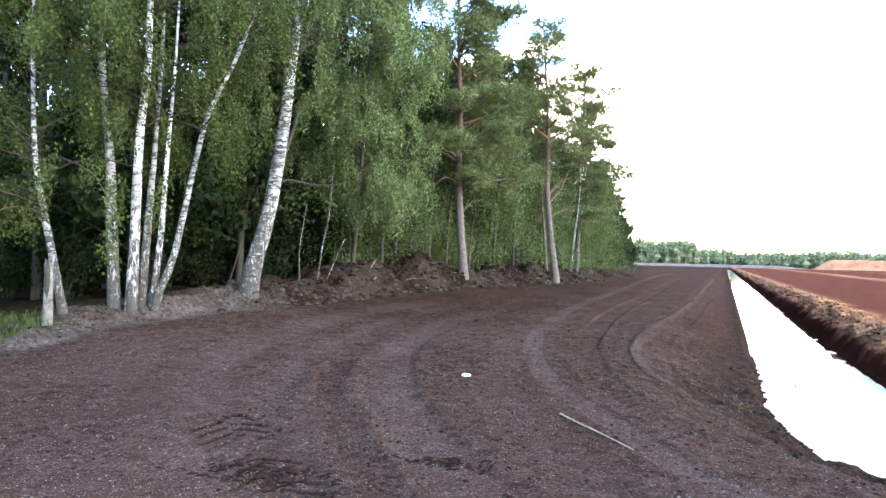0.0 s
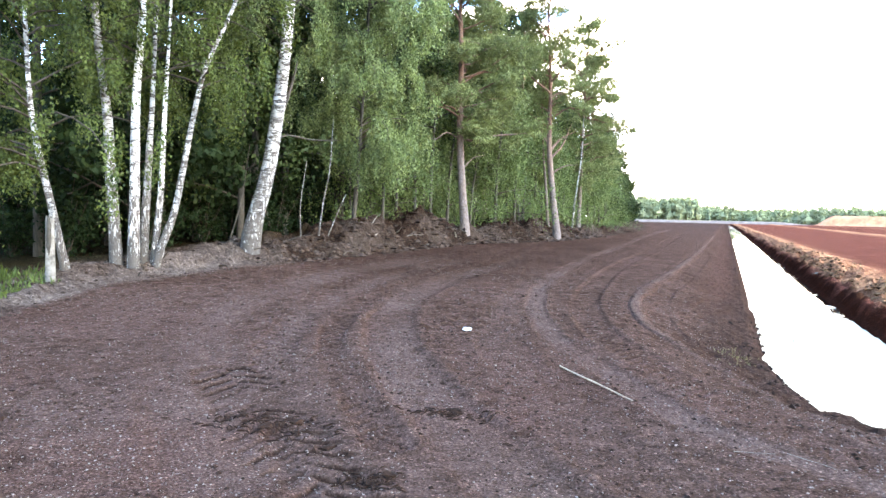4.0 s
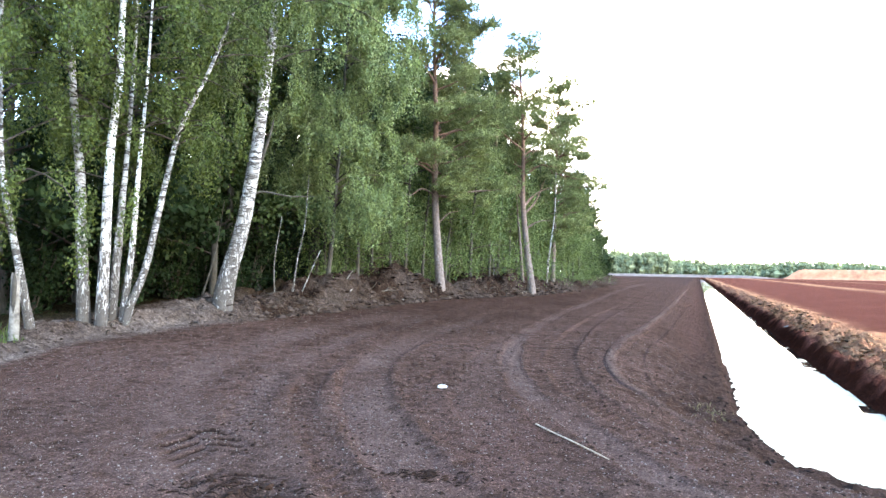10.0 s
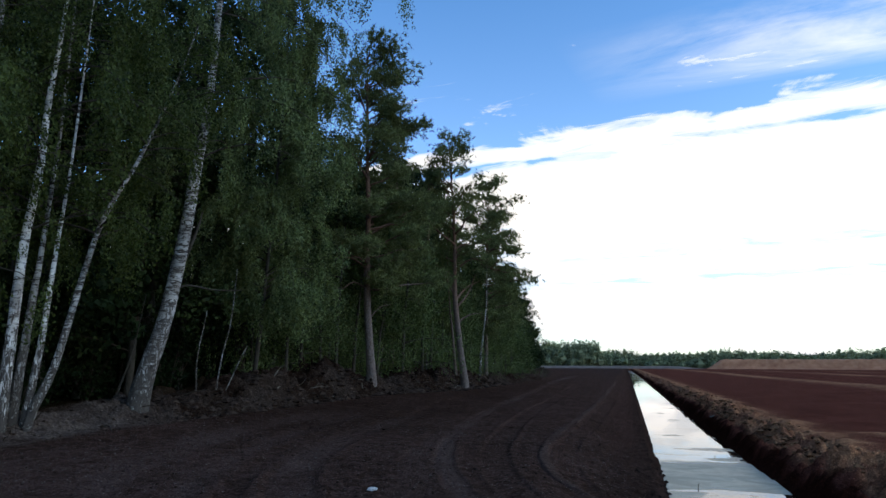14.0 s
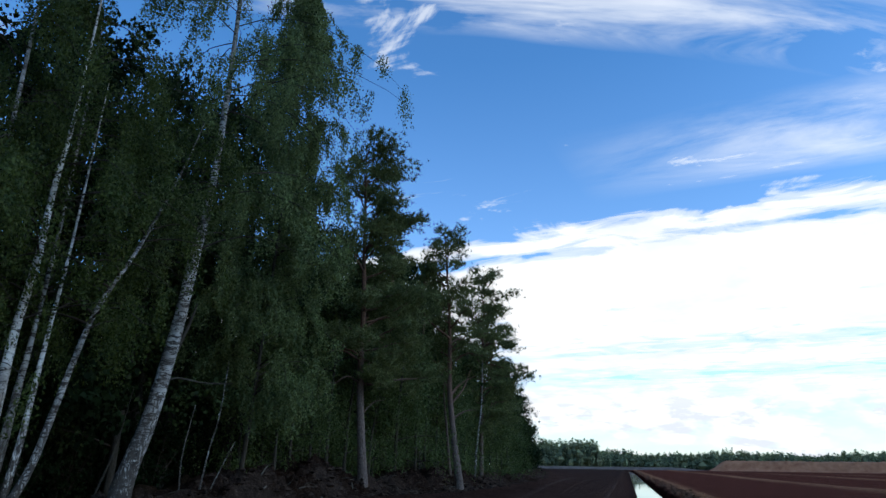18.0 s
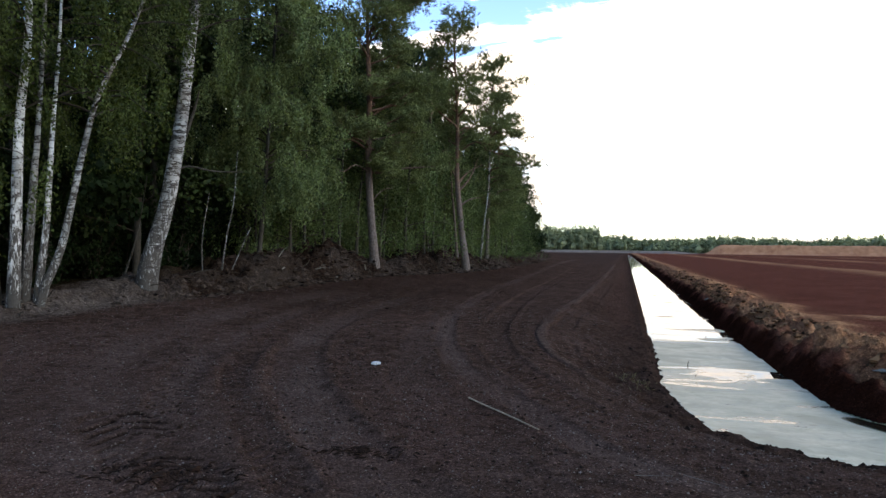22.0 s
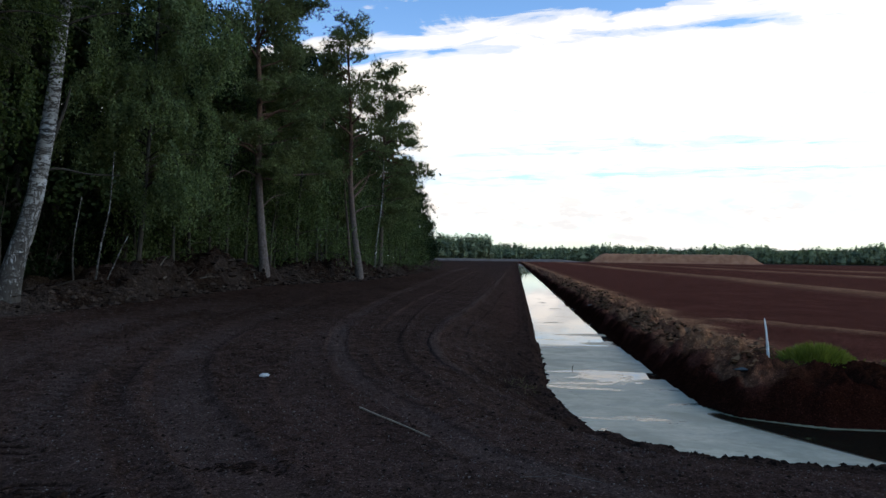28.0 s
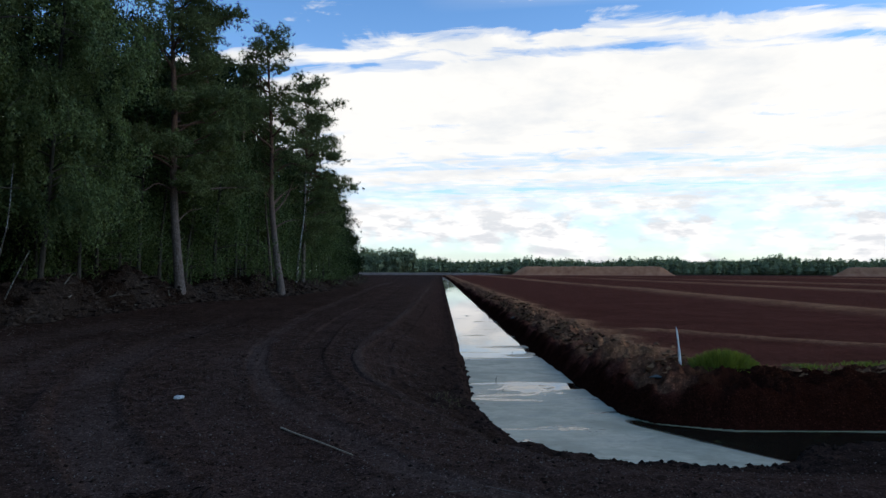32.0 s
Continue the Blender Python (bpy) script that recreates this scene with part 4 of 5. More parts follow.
def broadleaf(name, label, tall, reach, seed, bunches, per, leaf, leaves, low=0.16, group="", bark=None, hang=0.0):
    """A woodland tree: slim stem, several leaders, a loose crown of leaf bunches."""
    rng = np.random.default_rng(seed)
    ob = thing(name, label, "tree", group)
    bend = rng.normal(0, 0.03 * tall, 2)
    path = curve([(0, 0, -0.3), (bend[0] * 0.3, bend[1] * 0.3, tall * 0.35), (bend[0], bend[1], tall * 0.7), (bend[0] * 0.9, bend[1] * 1.2, tall * 0.97)], 14)
    part("trunk", mesh_of("trunk", *tube(path, np.linspace(0.009 * tall + 0.02, 0.012, 14), 7, 0.06, seed), bark or BARK, True), ob)
    at = []
    lobes = 12
    for k in range(lobes):
        f = (k + rng.uniform()) / lobes
        h = tall * (low + (0.96 - low) * f)
        start = on_path(path, h)
        ang = rng.uniform(0, 2 * np.pi)
        length = reach * (1.0 - 0.72 * f ** 1.5) * rng.uniform(0.6, 1.15)
        b = limb_path(start, np.array([math.cos(ang), math.sin(ang), 0]), length, length * rng.uniform(0.3, 0.9), length * 0.35, 6)
        part("bough", mesh_of("bough", *tube(b, np.linspace(0.03, 0.008, 6), 4, 0, k), TWIG, True), ob)
        t = rng.uniform(0.3, 1.05, bunches) * 4.9
        i = np.minimum(t.astype(int), 4)
        at.append(b[i] + (b[i + 1] - b[i]) * (t - i)[:, None] + rng.normal(0, 0.32, (bunches, 3)))
    at = np.concatenate(at)
    if hang:
        v, f = hanging_leaves(rng, at, hang, leaf, leaf * 1.3, 0.09)
    else:
        v, f = bunched_leaves(rng, at, rng.uniform(0.25, 0.6, len(at)), per, leaf)
    part("crown", mesh_of("crown", v, f, leaves), ob, "loose crown of green leaves")
    return ob


def bush(name, label, tall, reach, seed, count, leaf, leaves, group=""):
    rng = np.random.default_rng(seed)
    ob = thing(name, label, "bush", group)
    at = []
    for k in range(7):
        ang, out = rng.uniform(0, 2 * np.pi), reach * rng.uniform(0.3, 1.0)
        s = limb_path(np.array([0, 0, -0.15]), np.array([math.cos(ang), math.sin(ang), 0]), out, tall * rng.uniform(0.7, 1.25), tall * 0.22, 6)
        part("stem", mesh_of("stem", *tube(s, np.linspace(0.022, 0.006, 6), 4, 0, k), TWIG, True), ob)
        t = rng.uniform(0.15, 1.0, count) * 4.95
        i = np.minimum(t.astype(int), 4)
        at.append(s[i] + (s[i + 1] - s[i]) * (t - i)[:, None] + rng.normal(0, 0.16, (count, 3)))
    at = np.concatenate(at)
    part("foliage", mesh_of("foliage", *bunched_leaves(rng, at, rng.uniform(0.12, 0.4, len(at)), 15, leaf), leaves), ob, "dense green leaves")
    return ob


def ground_at(x, y):
    return float(height(x, y)[0])


# the big leaning birch
birch("birch", "big leaning birch with white bark and rugged dark foot", [(-10.38, 12.16, 0.70), (-10.24, 12.28, 1.59), (-10.1, 12.4, 2.25), (-9.92, 12.54, 3.6), (-9.78, 12.64, 5.0), (-9.70, 12.7, 6.2),
      (-9.60, 12.78, 7.2), (-9.52, 12.84, 9.0), (-9.5, 12.9, 12.0), (-9.6, 13.0, 15.5), (-9.7, 13.0, 19.5)], 0.245, 5.2, 18.0, 4.3, 52, 92, 0.036, 0.056, 1.6, 11, LEAF_COOL,
      stems=[([(-10.0, 12.48, 3.2), (-9.78, 12.65, 4.01), (-9.66, 12.75, 4.5), (-9.6, 12.8, 4.8), (-9.55, 12.84, 5.1)], 0.045),
             ([(-9.98, 12.5, 3.2), (-9.75, 12.75, 3.36), (-9.4, 13.25, 3.30), (-9.0, 13.8, 3.34)], 0.020)], side=(0.15, 0.98), bare=8, bark=BIRCH_OLD)
birch("birch", "drooping birch with dense grey-green curtains of leaves", [(-11.0, 17.7, 0.9), (-10.7, 17.6, 4.0), (-10.3, 17.5, 10.0), (-10.2, 17.5, 17.6)], 0.08, 2.5, 16.6, 2.6, 104, 144, 0.042, 0.056, 1.45, 12, LEAF_COOL,
      lean=(0.05, -0.02), side=(0.35, -0.05), bark=BARK)
# white birches in a row
ROW = "white birches at the wood edge"
birch("birch", "straight birch with grey-white bark", [(-11.18, 9.23, 0.45), (-11.24, 9.16, 2.08), (-11.28, 9.11, 3.41), (-11.38, 8.99, 4.84), (-11.43, 8.92, 6.49), (-11.5, 8.9, 10), (-11.5, 8.9, 13.5)],
      0.130, 3.0, 12.8, 3.4, 40, 72, 0.034, 0.060, 1.6, 13, LEAF, bark=BIRCH_GREY, group=ROW, side=(0.3, -0.8), bare=4.5)
birch("birch", "slender birch with bright white bark", [(-10.84, 9.32, 0.48), (-10.82, 9.35, 2.09), (-10.8, 9.37, 3.77), (-10.72, 9.46, 5.24), (-10.70, 9.46, 6.55), (-10.65, 9.52, 7.8), (-10.62, 9.55, 9.1), (-10.6, 9.6, 13.6)],
      0.115, 3.3, 12.8, 3.3, 40, 72, 0.034, 0.060, 1.6, 14, LEAF, bark=BIRCH_WHITE, group=ROW, side=(0.6, 0.5), bare=7)
birch("birch", "grey-barked birch close beside another stem", [(-10.97, 9.66, 0.48), (-10.9, 9.71, 1.88), (-10.86, 9.75, 2.92), (-10.83, 9.79, 3.73), (-10.8, 9.9, 6.5), (-10.9, 10, 11)], 0.10, 3.5, 10.6, 2.8, 24, 52, 0.034, 0.062, 1.5, 15, LEAF, bark=BIRCH_GREY, group=ROW, bare=6)
birch("birch", "thin upright birch with white bark", [(-10.75, 9.74, 0.52), (-10.65, 9.83, 1.89), (-10.62, 9.87, 2.92), (-10.58, 9.91, 4.08), (-10.52, 9.97, 5.6), (-10.5, 10.1, 9.5)], 0.075, 3.4, 9.2, 2.4, 22, 52, 0.034, 0.062, 1.4, 16, LEAF, bark=BIRCH_WHITE, group=ROW, bare=6)
birch("birch", "crooked birch stem that bends away from its neighbours", [(-10.66, 9.69, 0.52), (-10.42, 9.93, 1.43), (-10.29, 10.06, 2.36), (-10.16, 10.2, 3.41), (-9.98, 10.37, 4.48), (-9.6, 10.73, 5.72), (-9.2, 11.2, 7.6), (-9.0, 11.5, 9)],
      0.085, 3.4, 8.7, 2.2, 30, 60, 0.034, 0.062, 1.5, 17, LEAF, bark=BIRCH_OLD, group=ROW)
birch("birch", "leaf-hung young birch with a crooked foot", [(-11.22, 8.2, 0.28), (-11.36, 8.02, 1.51), (-11.49, 7.83, 2.72), (-11.55, 7.74, 3.73), (-11.6, 7.7, 6), (-11.6, 7.7, 9)], 0.085, 1.9, 8.6, 2.5, 46, 72, 0.034, 0.060, 1.3, 18, LEAF, bark=BIRCH_OLD, group=ROW, side=(0.5, -0.4))

# pines that stand out from the wood
pine("pine", "tall pine with reddish bare trunk", [(-9.37, 23.15, 0.80), (-9.54, 23.08, 2.82), (-9.65, 23.04, 4.97), (-9.64, 23.04, 7.13), (-9.72, 23.0, 9.29), (-9.76, 22.98, 11.3), (-9.85, 22.97, 14.2)], 0.165,
     crown_limbs(31, 3.6, 13.0, 52, 2.5, 10, towards=25) + [(4.5, 65, 2.4, 0.2, 8), (3.6, 40, 2.6, 0.1, 10), (4.0, 75, 2.8, 0.15, 10)], 21, clump=0.34, per_clump=20,
     extra=[([(-9.62, 23.04, 5.2), (-10.0, 22.2, 5.5), (-10.4, 21.4, 5.35)], 0.05), ([(-9.62, 23.04, 4.4), (-9.9, 22.4, 4.6), (-10.2, 22.0, 4.3), (-10.4, 21.7, 4.45)], 0.035),
            ([(-9.6, 23.05, 3.2), (-9.3, 23.6, 3.75), (-9.0, 24.1, 3.9)], 0.03), ([(-9.55, 23.05, 2.6), (-9.3, 23.3, 2.8)], 0.02)])
pine("pine", "open-crowned pine with pale crooked limbs", [(-7.53, 30.04, 0.50), (-7.82, 29.97, 2.66), (-8.03, 29.91, 5.03), (-8.03, 29.91, 7.15), (-8.13, 29.89, 9.4), (-8.35, 29.85, 12.6)], 0.17,
     crown_limbs(32, 5.2, 12.0, 36, 2.3, 6, (0.2, 0.6), 0.22), 22, clump=0.32, per_clump=20,
     extra=[([(-8.0, 29.93, 4.6), (-7.6, 30.4, 5.2), (-7.0, 30.9, 5.6)], 0.075), ([(-8.0, 29.93, 4.2), (-7.5, 30.3, 4.9), (-7.2, 30.7, 5.9)], 0.065), ([(-7.95, 29.94, 3.5), (-7.4, 30.2, 3.9), (-6.8, 30.5, 4.0)], 0.06),
            ([(-8.02, 29.92, 4.8), (-8.3, 29.7, 5.4), (-8.5, 29.6, 6.2)], 0.05), ([(-8.02, 29.92, 5.6), (-8.5, 29.8, 6.0), (-8.9, 29.6, 6.3)], 0.04)])
pine("pine", "slim pine beside an open-crowned one", [(-8.1, 30.43, 0.9), (-8.25, 30.35, 3), (-8.42, 30.32, 4.95), (-8.6, 30.4, 9.2)], 0.07, crown_limbs(33, 4.2, 8.4, 12, 1.2, 4), 23, clump=0.26)
pine("pine", "pine leaning out over the road edge", [(-8.0, 36.5, 0.6), (-7.95, 36.6, 5), (-7.9, 36.8, 9.0), (-7.8, 37, 12.0)], 0.12, crown_limbs(34, 2.4, 11.3, 40, 2.2, 8) + [(5.7, -12, 2.3, 0.05, 8), (6.5, 10, 2.2, 0.1, 8), (7.6, -30, 2.0, 0.2, 8)], 24, clump=0.34, per_clump=20)
pine("pine", "bushy pine behind an open-crowned one", [(-9.95, 31.6, 0.8), (-9.9, 31.6, 6), (-9.9, 31.6, 12.0)], 0.15, crown_limbs(37, 2.6, 10.4, 32, 2.0, 6), 27, clump=0.32)
pine("pine", "dense pine in the wood edge", [(-10.6, 28.5, 0.9), (-10.6, 28.5, 6), (-10.5, 28.6, 11.7)], 0.15, crown_limbs(35, 3.0, 10.7, 32, 2.2, 7), 25, clump=0.32)
pine("pine", "dense pine farther along the wood edge", [(-8.6, 42.5, 0.6), (-8.6, 42.5, 6), (-8.5, 42.5, 12.0)], 0.15, crown_limbs(36, 1.6, 11.0, 34, 1.9, 6), 26, clump=0.32)

# the wood behind: a few kinds of tree, repeated
KIND = [broadleaf("woodland_tree", "slender broadleaf tree in the wood", 11, 2.6, 41, 22, 24, 0.075, LEAF_MID, 0.12, group="wood"),
        broadleaf("woodland_tree", "bushy broadleaf tree in the wood", 9, 2.7, 42, 22, 24, 0.075, LEAF_MID, 0.08, group="wood"),
        broadleaf("woodland_tree", "drooping birch within the wood", 12, 2.5, 43, 44, 0, 0.060, LEAF_MID, 0.16, group="wood", bark=BARK, hang=0.9),
        broadleaf("woodland_tree", "tall dark tree in the wood", 13, 2.8, 44, 22, 24, 0.08, LEAF_MID, 0.30, group="wood"),
        broadleaf("woodland_tree", "tree deep in the wood with shade-darkened leaves", 12, 3.2, 45, 14, 48, 0.088, LEAF_SHADED, 0.03, group="wood"),
        broadleaf("young_tree", "young leafy tree with low branches at the wood edge", 6, 1.9, 46, 66, 0, 0.044, LEAF_EDGE, 0.05, group="wood", hang=0.8)]
TALL = (11, 9, 12, 13, 12, 6)
BUSH = [bush("bush", "leafy bush under the trees", 2.2, 1.1, 51, 17, 0.05, LEAF_SHADED, "bushes at the wood edge"),
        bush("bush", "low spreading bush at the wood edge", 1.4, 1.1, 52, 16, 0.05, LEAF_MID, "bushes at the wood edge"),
        bush("bush", "tall leafy bush with shade-darkened leaves", 3.2, 1.2, 53, 20, 0.05, LEAF_SHADED, "bushes at the wood edge")]


def highest(yaw):
    """How far the wood rises above eye level, in degrees, towards each side."""
    return float(np.interp(yaw, [-90, 6.5, 8, 9, 10, 11.5, 13, 16, 17, 18.5, 20, 22, 25, 28, 31, 60, 90], [1.5, 1.5, 2.4, 4.0, 6.5, 9.0, 10.2, 11, 14, 16.5, 18.5, 16.5, 17, 24, 33, 36, 36]))


def plant_wood():
    rng = np.random.default_rng(5)
    taken = [(-10.4, 12.2), (-11.0, 17.7), (-11.1, 9.3), (-9.4, 23.2), (-7.6, 30.0), (-8.2, 36.5), (-10.6, 28.5), (-8.6, 42.5), (-9.95, 31.6), (-11.2, 8.0), (-10.7, 9.8)]
    placed, used = list(taken), set()

    def set_down(kinds, k, x, y, sx, sz):
        m = pose(x, y, ground_at(x, y) - 0.05, 0, 0, rng.uniform(0, 360)) @ Matrix.Diagonal((sx, sx, sz, 1))
        if kinds[k] in used:
            copy_thing(kinds[k], m).matrix_basis = m
        else:
            kinds[k].matrix_basis = m
            used.add(kinds[k])

    def spots(count, y0, y1, back0, back1, gap, widest=66):
        """Places in the wood, back metres behind the foot of the spoil bank."""
        made = 0
        for _ in range(count * 14):
            y, back = rng.uniform(y0, y1), rng.uniform(back0, back1)
            x = float(np.interp(y, *FOOT.T)) - back
            if made >= count or math.degrees(math.atan2(-x, max(y, 0.1))) > widest or any((x - a) ** 2 + (y - b) ** 2 < gap * gap for a, b in placed):
                continue
            placed.append((x, y))
            made += 1
            yield x, y, math.hypot(x, y), math.degrees(math.atan2(-x, y))

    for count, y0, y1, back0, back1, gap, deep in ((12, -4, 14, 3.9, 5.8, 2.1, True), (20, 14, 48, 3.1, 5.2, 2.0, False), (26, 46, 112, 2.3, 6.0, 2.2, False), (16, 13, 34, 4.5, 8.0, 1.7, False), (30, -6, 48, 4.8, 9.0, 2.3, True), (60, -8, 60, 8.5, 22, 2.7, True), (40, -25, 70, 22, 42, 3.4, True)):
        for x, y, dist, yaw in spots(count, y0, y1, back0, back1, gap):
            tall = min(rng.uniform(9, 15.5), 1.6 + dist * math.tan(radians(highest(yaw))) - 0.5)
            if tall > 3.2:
                # deep rows take the tree whose leaf colour carries the wood's shade
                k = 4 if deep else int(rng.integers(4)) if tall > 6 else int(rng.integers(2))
                s = tall / TALL[k]
                set_down(KIND, k, x, y, 0.45 * s + 0.55, s)
    placed = list(taken)
    for x, y, dist, yaw in spots(58, 20.0, 47, 1.7, 3.6, 0.80):
        set_down(KIND, 5, x, y, rng.uniform(0.7, 1.1), rng.uniform(0.55, 1.2))
    for count, y0, y1, back0, back1, gap, lo, hi in ((20, 20, 46, 1.7, 3.5, 1.1, 0.7, 1.15), (30, 1, 50, 3.6, 6.5, 1.3, 0.8, 1.4), (74, -8, 60, 6.5, 16, 1.5, 1.4, 2.3), (14, 46, 110, 1.5, 3.0, 1.6, 1.0, 1.8)):
        for x, y, dist, yaw in spots(count, y0, y1, back0, back1, gap):
            s = rng.uniform(lo, hi)
            # nearer bushes only in the leaf colour darkened as shade
            set_down(BUSH, (0, 2)[int(rng.integers(2))] if y < 19 else int(rng.integers(3)) if back0 > 3 else int(rng.integers(2)), x, y, s, s)


plant_wood()


def build_far_woods():
    """The tree line round the far side of the peat field."""
    rng = np.random.default_rng(9)
    cs, rs = [], []
    n = 2500
    yaw = np.radians(np.concatenate([rng.uniform(-48, 9, n), rng.uniform(2.8, 8.6, 260)]))
    dist = np.concatenate([rng.uniform(430, 560, n), rng.uniform(330, 400, 260)])
    tall = np.concatenate([rng.uniform(7.5, 11.2, n) * (1 + 0.12 * np.sin(yaw[:n] * 37) + 0.06 * np.sin(yaw[:n] * 91)), rng.uniform(9, 14.5, 260)])
    x, y = -np.sin(yaw) * dist, np.cos(yaw) * dist
    count = 58
    h = rng.uniform(0.04, 1, (len(x), count))
    spread = (3.0 * (1 - h ** 2.4) + 0.3) * rng.uniform(0, 1, h.shape) ** 0.5
    ang = rng.uniform(0, 2 * np.pi, h.shape)
    c = np.stack([x[:, None] + spread * np.cos(ang), y[:, None] + spread * np.sin(ang), h * tall[:, None]], -1).reshape(-1, 3)
    way = unit(rng.normal(0, 1, c.shape))
    other = unit(np.cross(way, unit(rng.normal(0, 1, c.shape))))
    size = rng.uniform(0.26, 0.60, (len(c), 1))
    h = rng.uniform(0.15, 0.85, (len(x), 5))
    body = np.stack([x[:, None] + rng.normal(0, 0.8, h.shape), y[:, None] + rng.normal(0, 0.8, h.shape), h * tall[:, None]], -1).reshape(-1, 3)
    v, f = lumps(body, (1.5 * (1 - h ** 2.0) + 0.35).ravel(), rng, 1.5)
    leaves, quads = blades(c, way * size, other * size * 0.8)
    v, f = joined([(v, f), (leaves, np.concatenate([quads[:, [0, 1, 2]], quads[:, [0, 2, 3]]]))])
    tagged(new("far_woods", mesh_of("far_woods", v, f, FAR_LEAF_HAZED)), "distant mixed green woodland across the peat field", "woodland", kind="stuff")


build_far_woods()


def far_track():
    """A pale sandy track on a low bank in front of the far woods."""
    x, u = np.meshgrid(np.linspace(-62, 34, 120), np.linspace(-1, 1, 9))
    y = 322 + 0.06 * x + u * 6
    z = 1.25 * smooth(1.0, 0.35, np.abs(u)) * smooth(-62, -50, x) * smooth(34, 16, x) * (1 + 0.12 * fbm(x, y, 0.1, 3, 140)) - 0.1
    i, j = np.meshgrid(np.arange(119), np.arange(8))
    q = (j * 120 + i).ravel()
    tagged(new("far_track", mesh_of("far_track", np.stack([x.ravel(), y.ravel(), z.ravel()], 1), np.stack([q, q + 1, q + 121, q + 120], 1), SAND, True)), "pale sandy track on a low bank before the woods", "track", kind="structure")


far_track()


def stockpile(label, yaw_a, yaw_b, dist, tall, seed):
    """A long flat-topped heap of milled peat with sloping, gullied sides."""
    rng = np.random.default_rng(seed)
    a = np.array([-math.sin(radians(yaw_a)), math.cos(radians(yaw_a))]) * dist
    b = np.array([-math.sin(radians(yaw_b)), math.cos(radians(yaw_b))]) * dist
    length = float(np.linalg.norm(b - a))
    s, u = np.meshgrid(np.linspace(0, 1, 160), np.linspace(-1, 1, 30))
    ends = smooth(0, 9, np.minimum(s, 1 - s) * length)
    flank = smooth(1.0, 0.42, np.abs(u))
    mid = a + (b - a) * s[..., None]
    side = np.array([-(b - a)[1], (b - a)[0]]) / length
    place = mid + side * (u * 11)[..., None]
    z = tall * np.minimum(ends, 1) * flank * (1 + 0.04 * fbm(s * length, u * 3, 0.12, 3, seed)) + 0.45 * fbm(s * length, u * 5, 0.9, 3, seed + 4) * flank * ends - 0.15
    v = np.concatenate([place, z[..., None]], -1).reshape(-1, 3)
    i, j = np.meshgrid(np.arange(159), np.arange(29))
    q = (j * 160 + i).ravel()
    tagged(new("peat_stockpile", mesh_of("peat_stockpile", v, np.stack([q, q + 1, q + 161, q + 160], 1), STACK, True)), label, "stockpile", "peat stockpiles")


stockpile("long flat-topped heap of dry orange-brown peat", -5.4, -19.2, 340, 4.4, 3)
stockpile("second long heap of dry peat by the far trees", -30.1, -46, 340, 4.0, 4)
# ---- small things ----


def scatter_chips():
    """Pale wood chips and grit strewn over the road."""
    rng = np.random.default_rng(3)
    n = 52000
    y = 1.5 + 16 * rng.uniform(0, 1, n) ** 1.6
    x = rng.uniform(-1, 1, n) * (1.8 + y * 0.8) - 2.6
    z, kind, state, gap, behind, right, inside = land(x, y)
    ok = (gap > 0.6) & (behind < 0.2) & ~right & ~inside & (fbm(x, y, 0.7, 3, 80) + 0.4 * fbm(x, y, 3, 2, 81) > rng.uniform(-1.1, 0.3, n))
    x, y, z = x[ok], y[ok], z[ok]
    size = 0.0024 + 0.0068 * rng.uniform(0, 1, len(x)) ** 3.4 + 0.00016 * y
    v, f = lumps(np.stack([x, y, z + size * 0.3], 1), size, rng)
    tagged(new("wood_chips", mesh_of("wood_chips", v, f, CHIPS)), "pale chips and grit strewn over the peat road", "chips", kind="stuff")


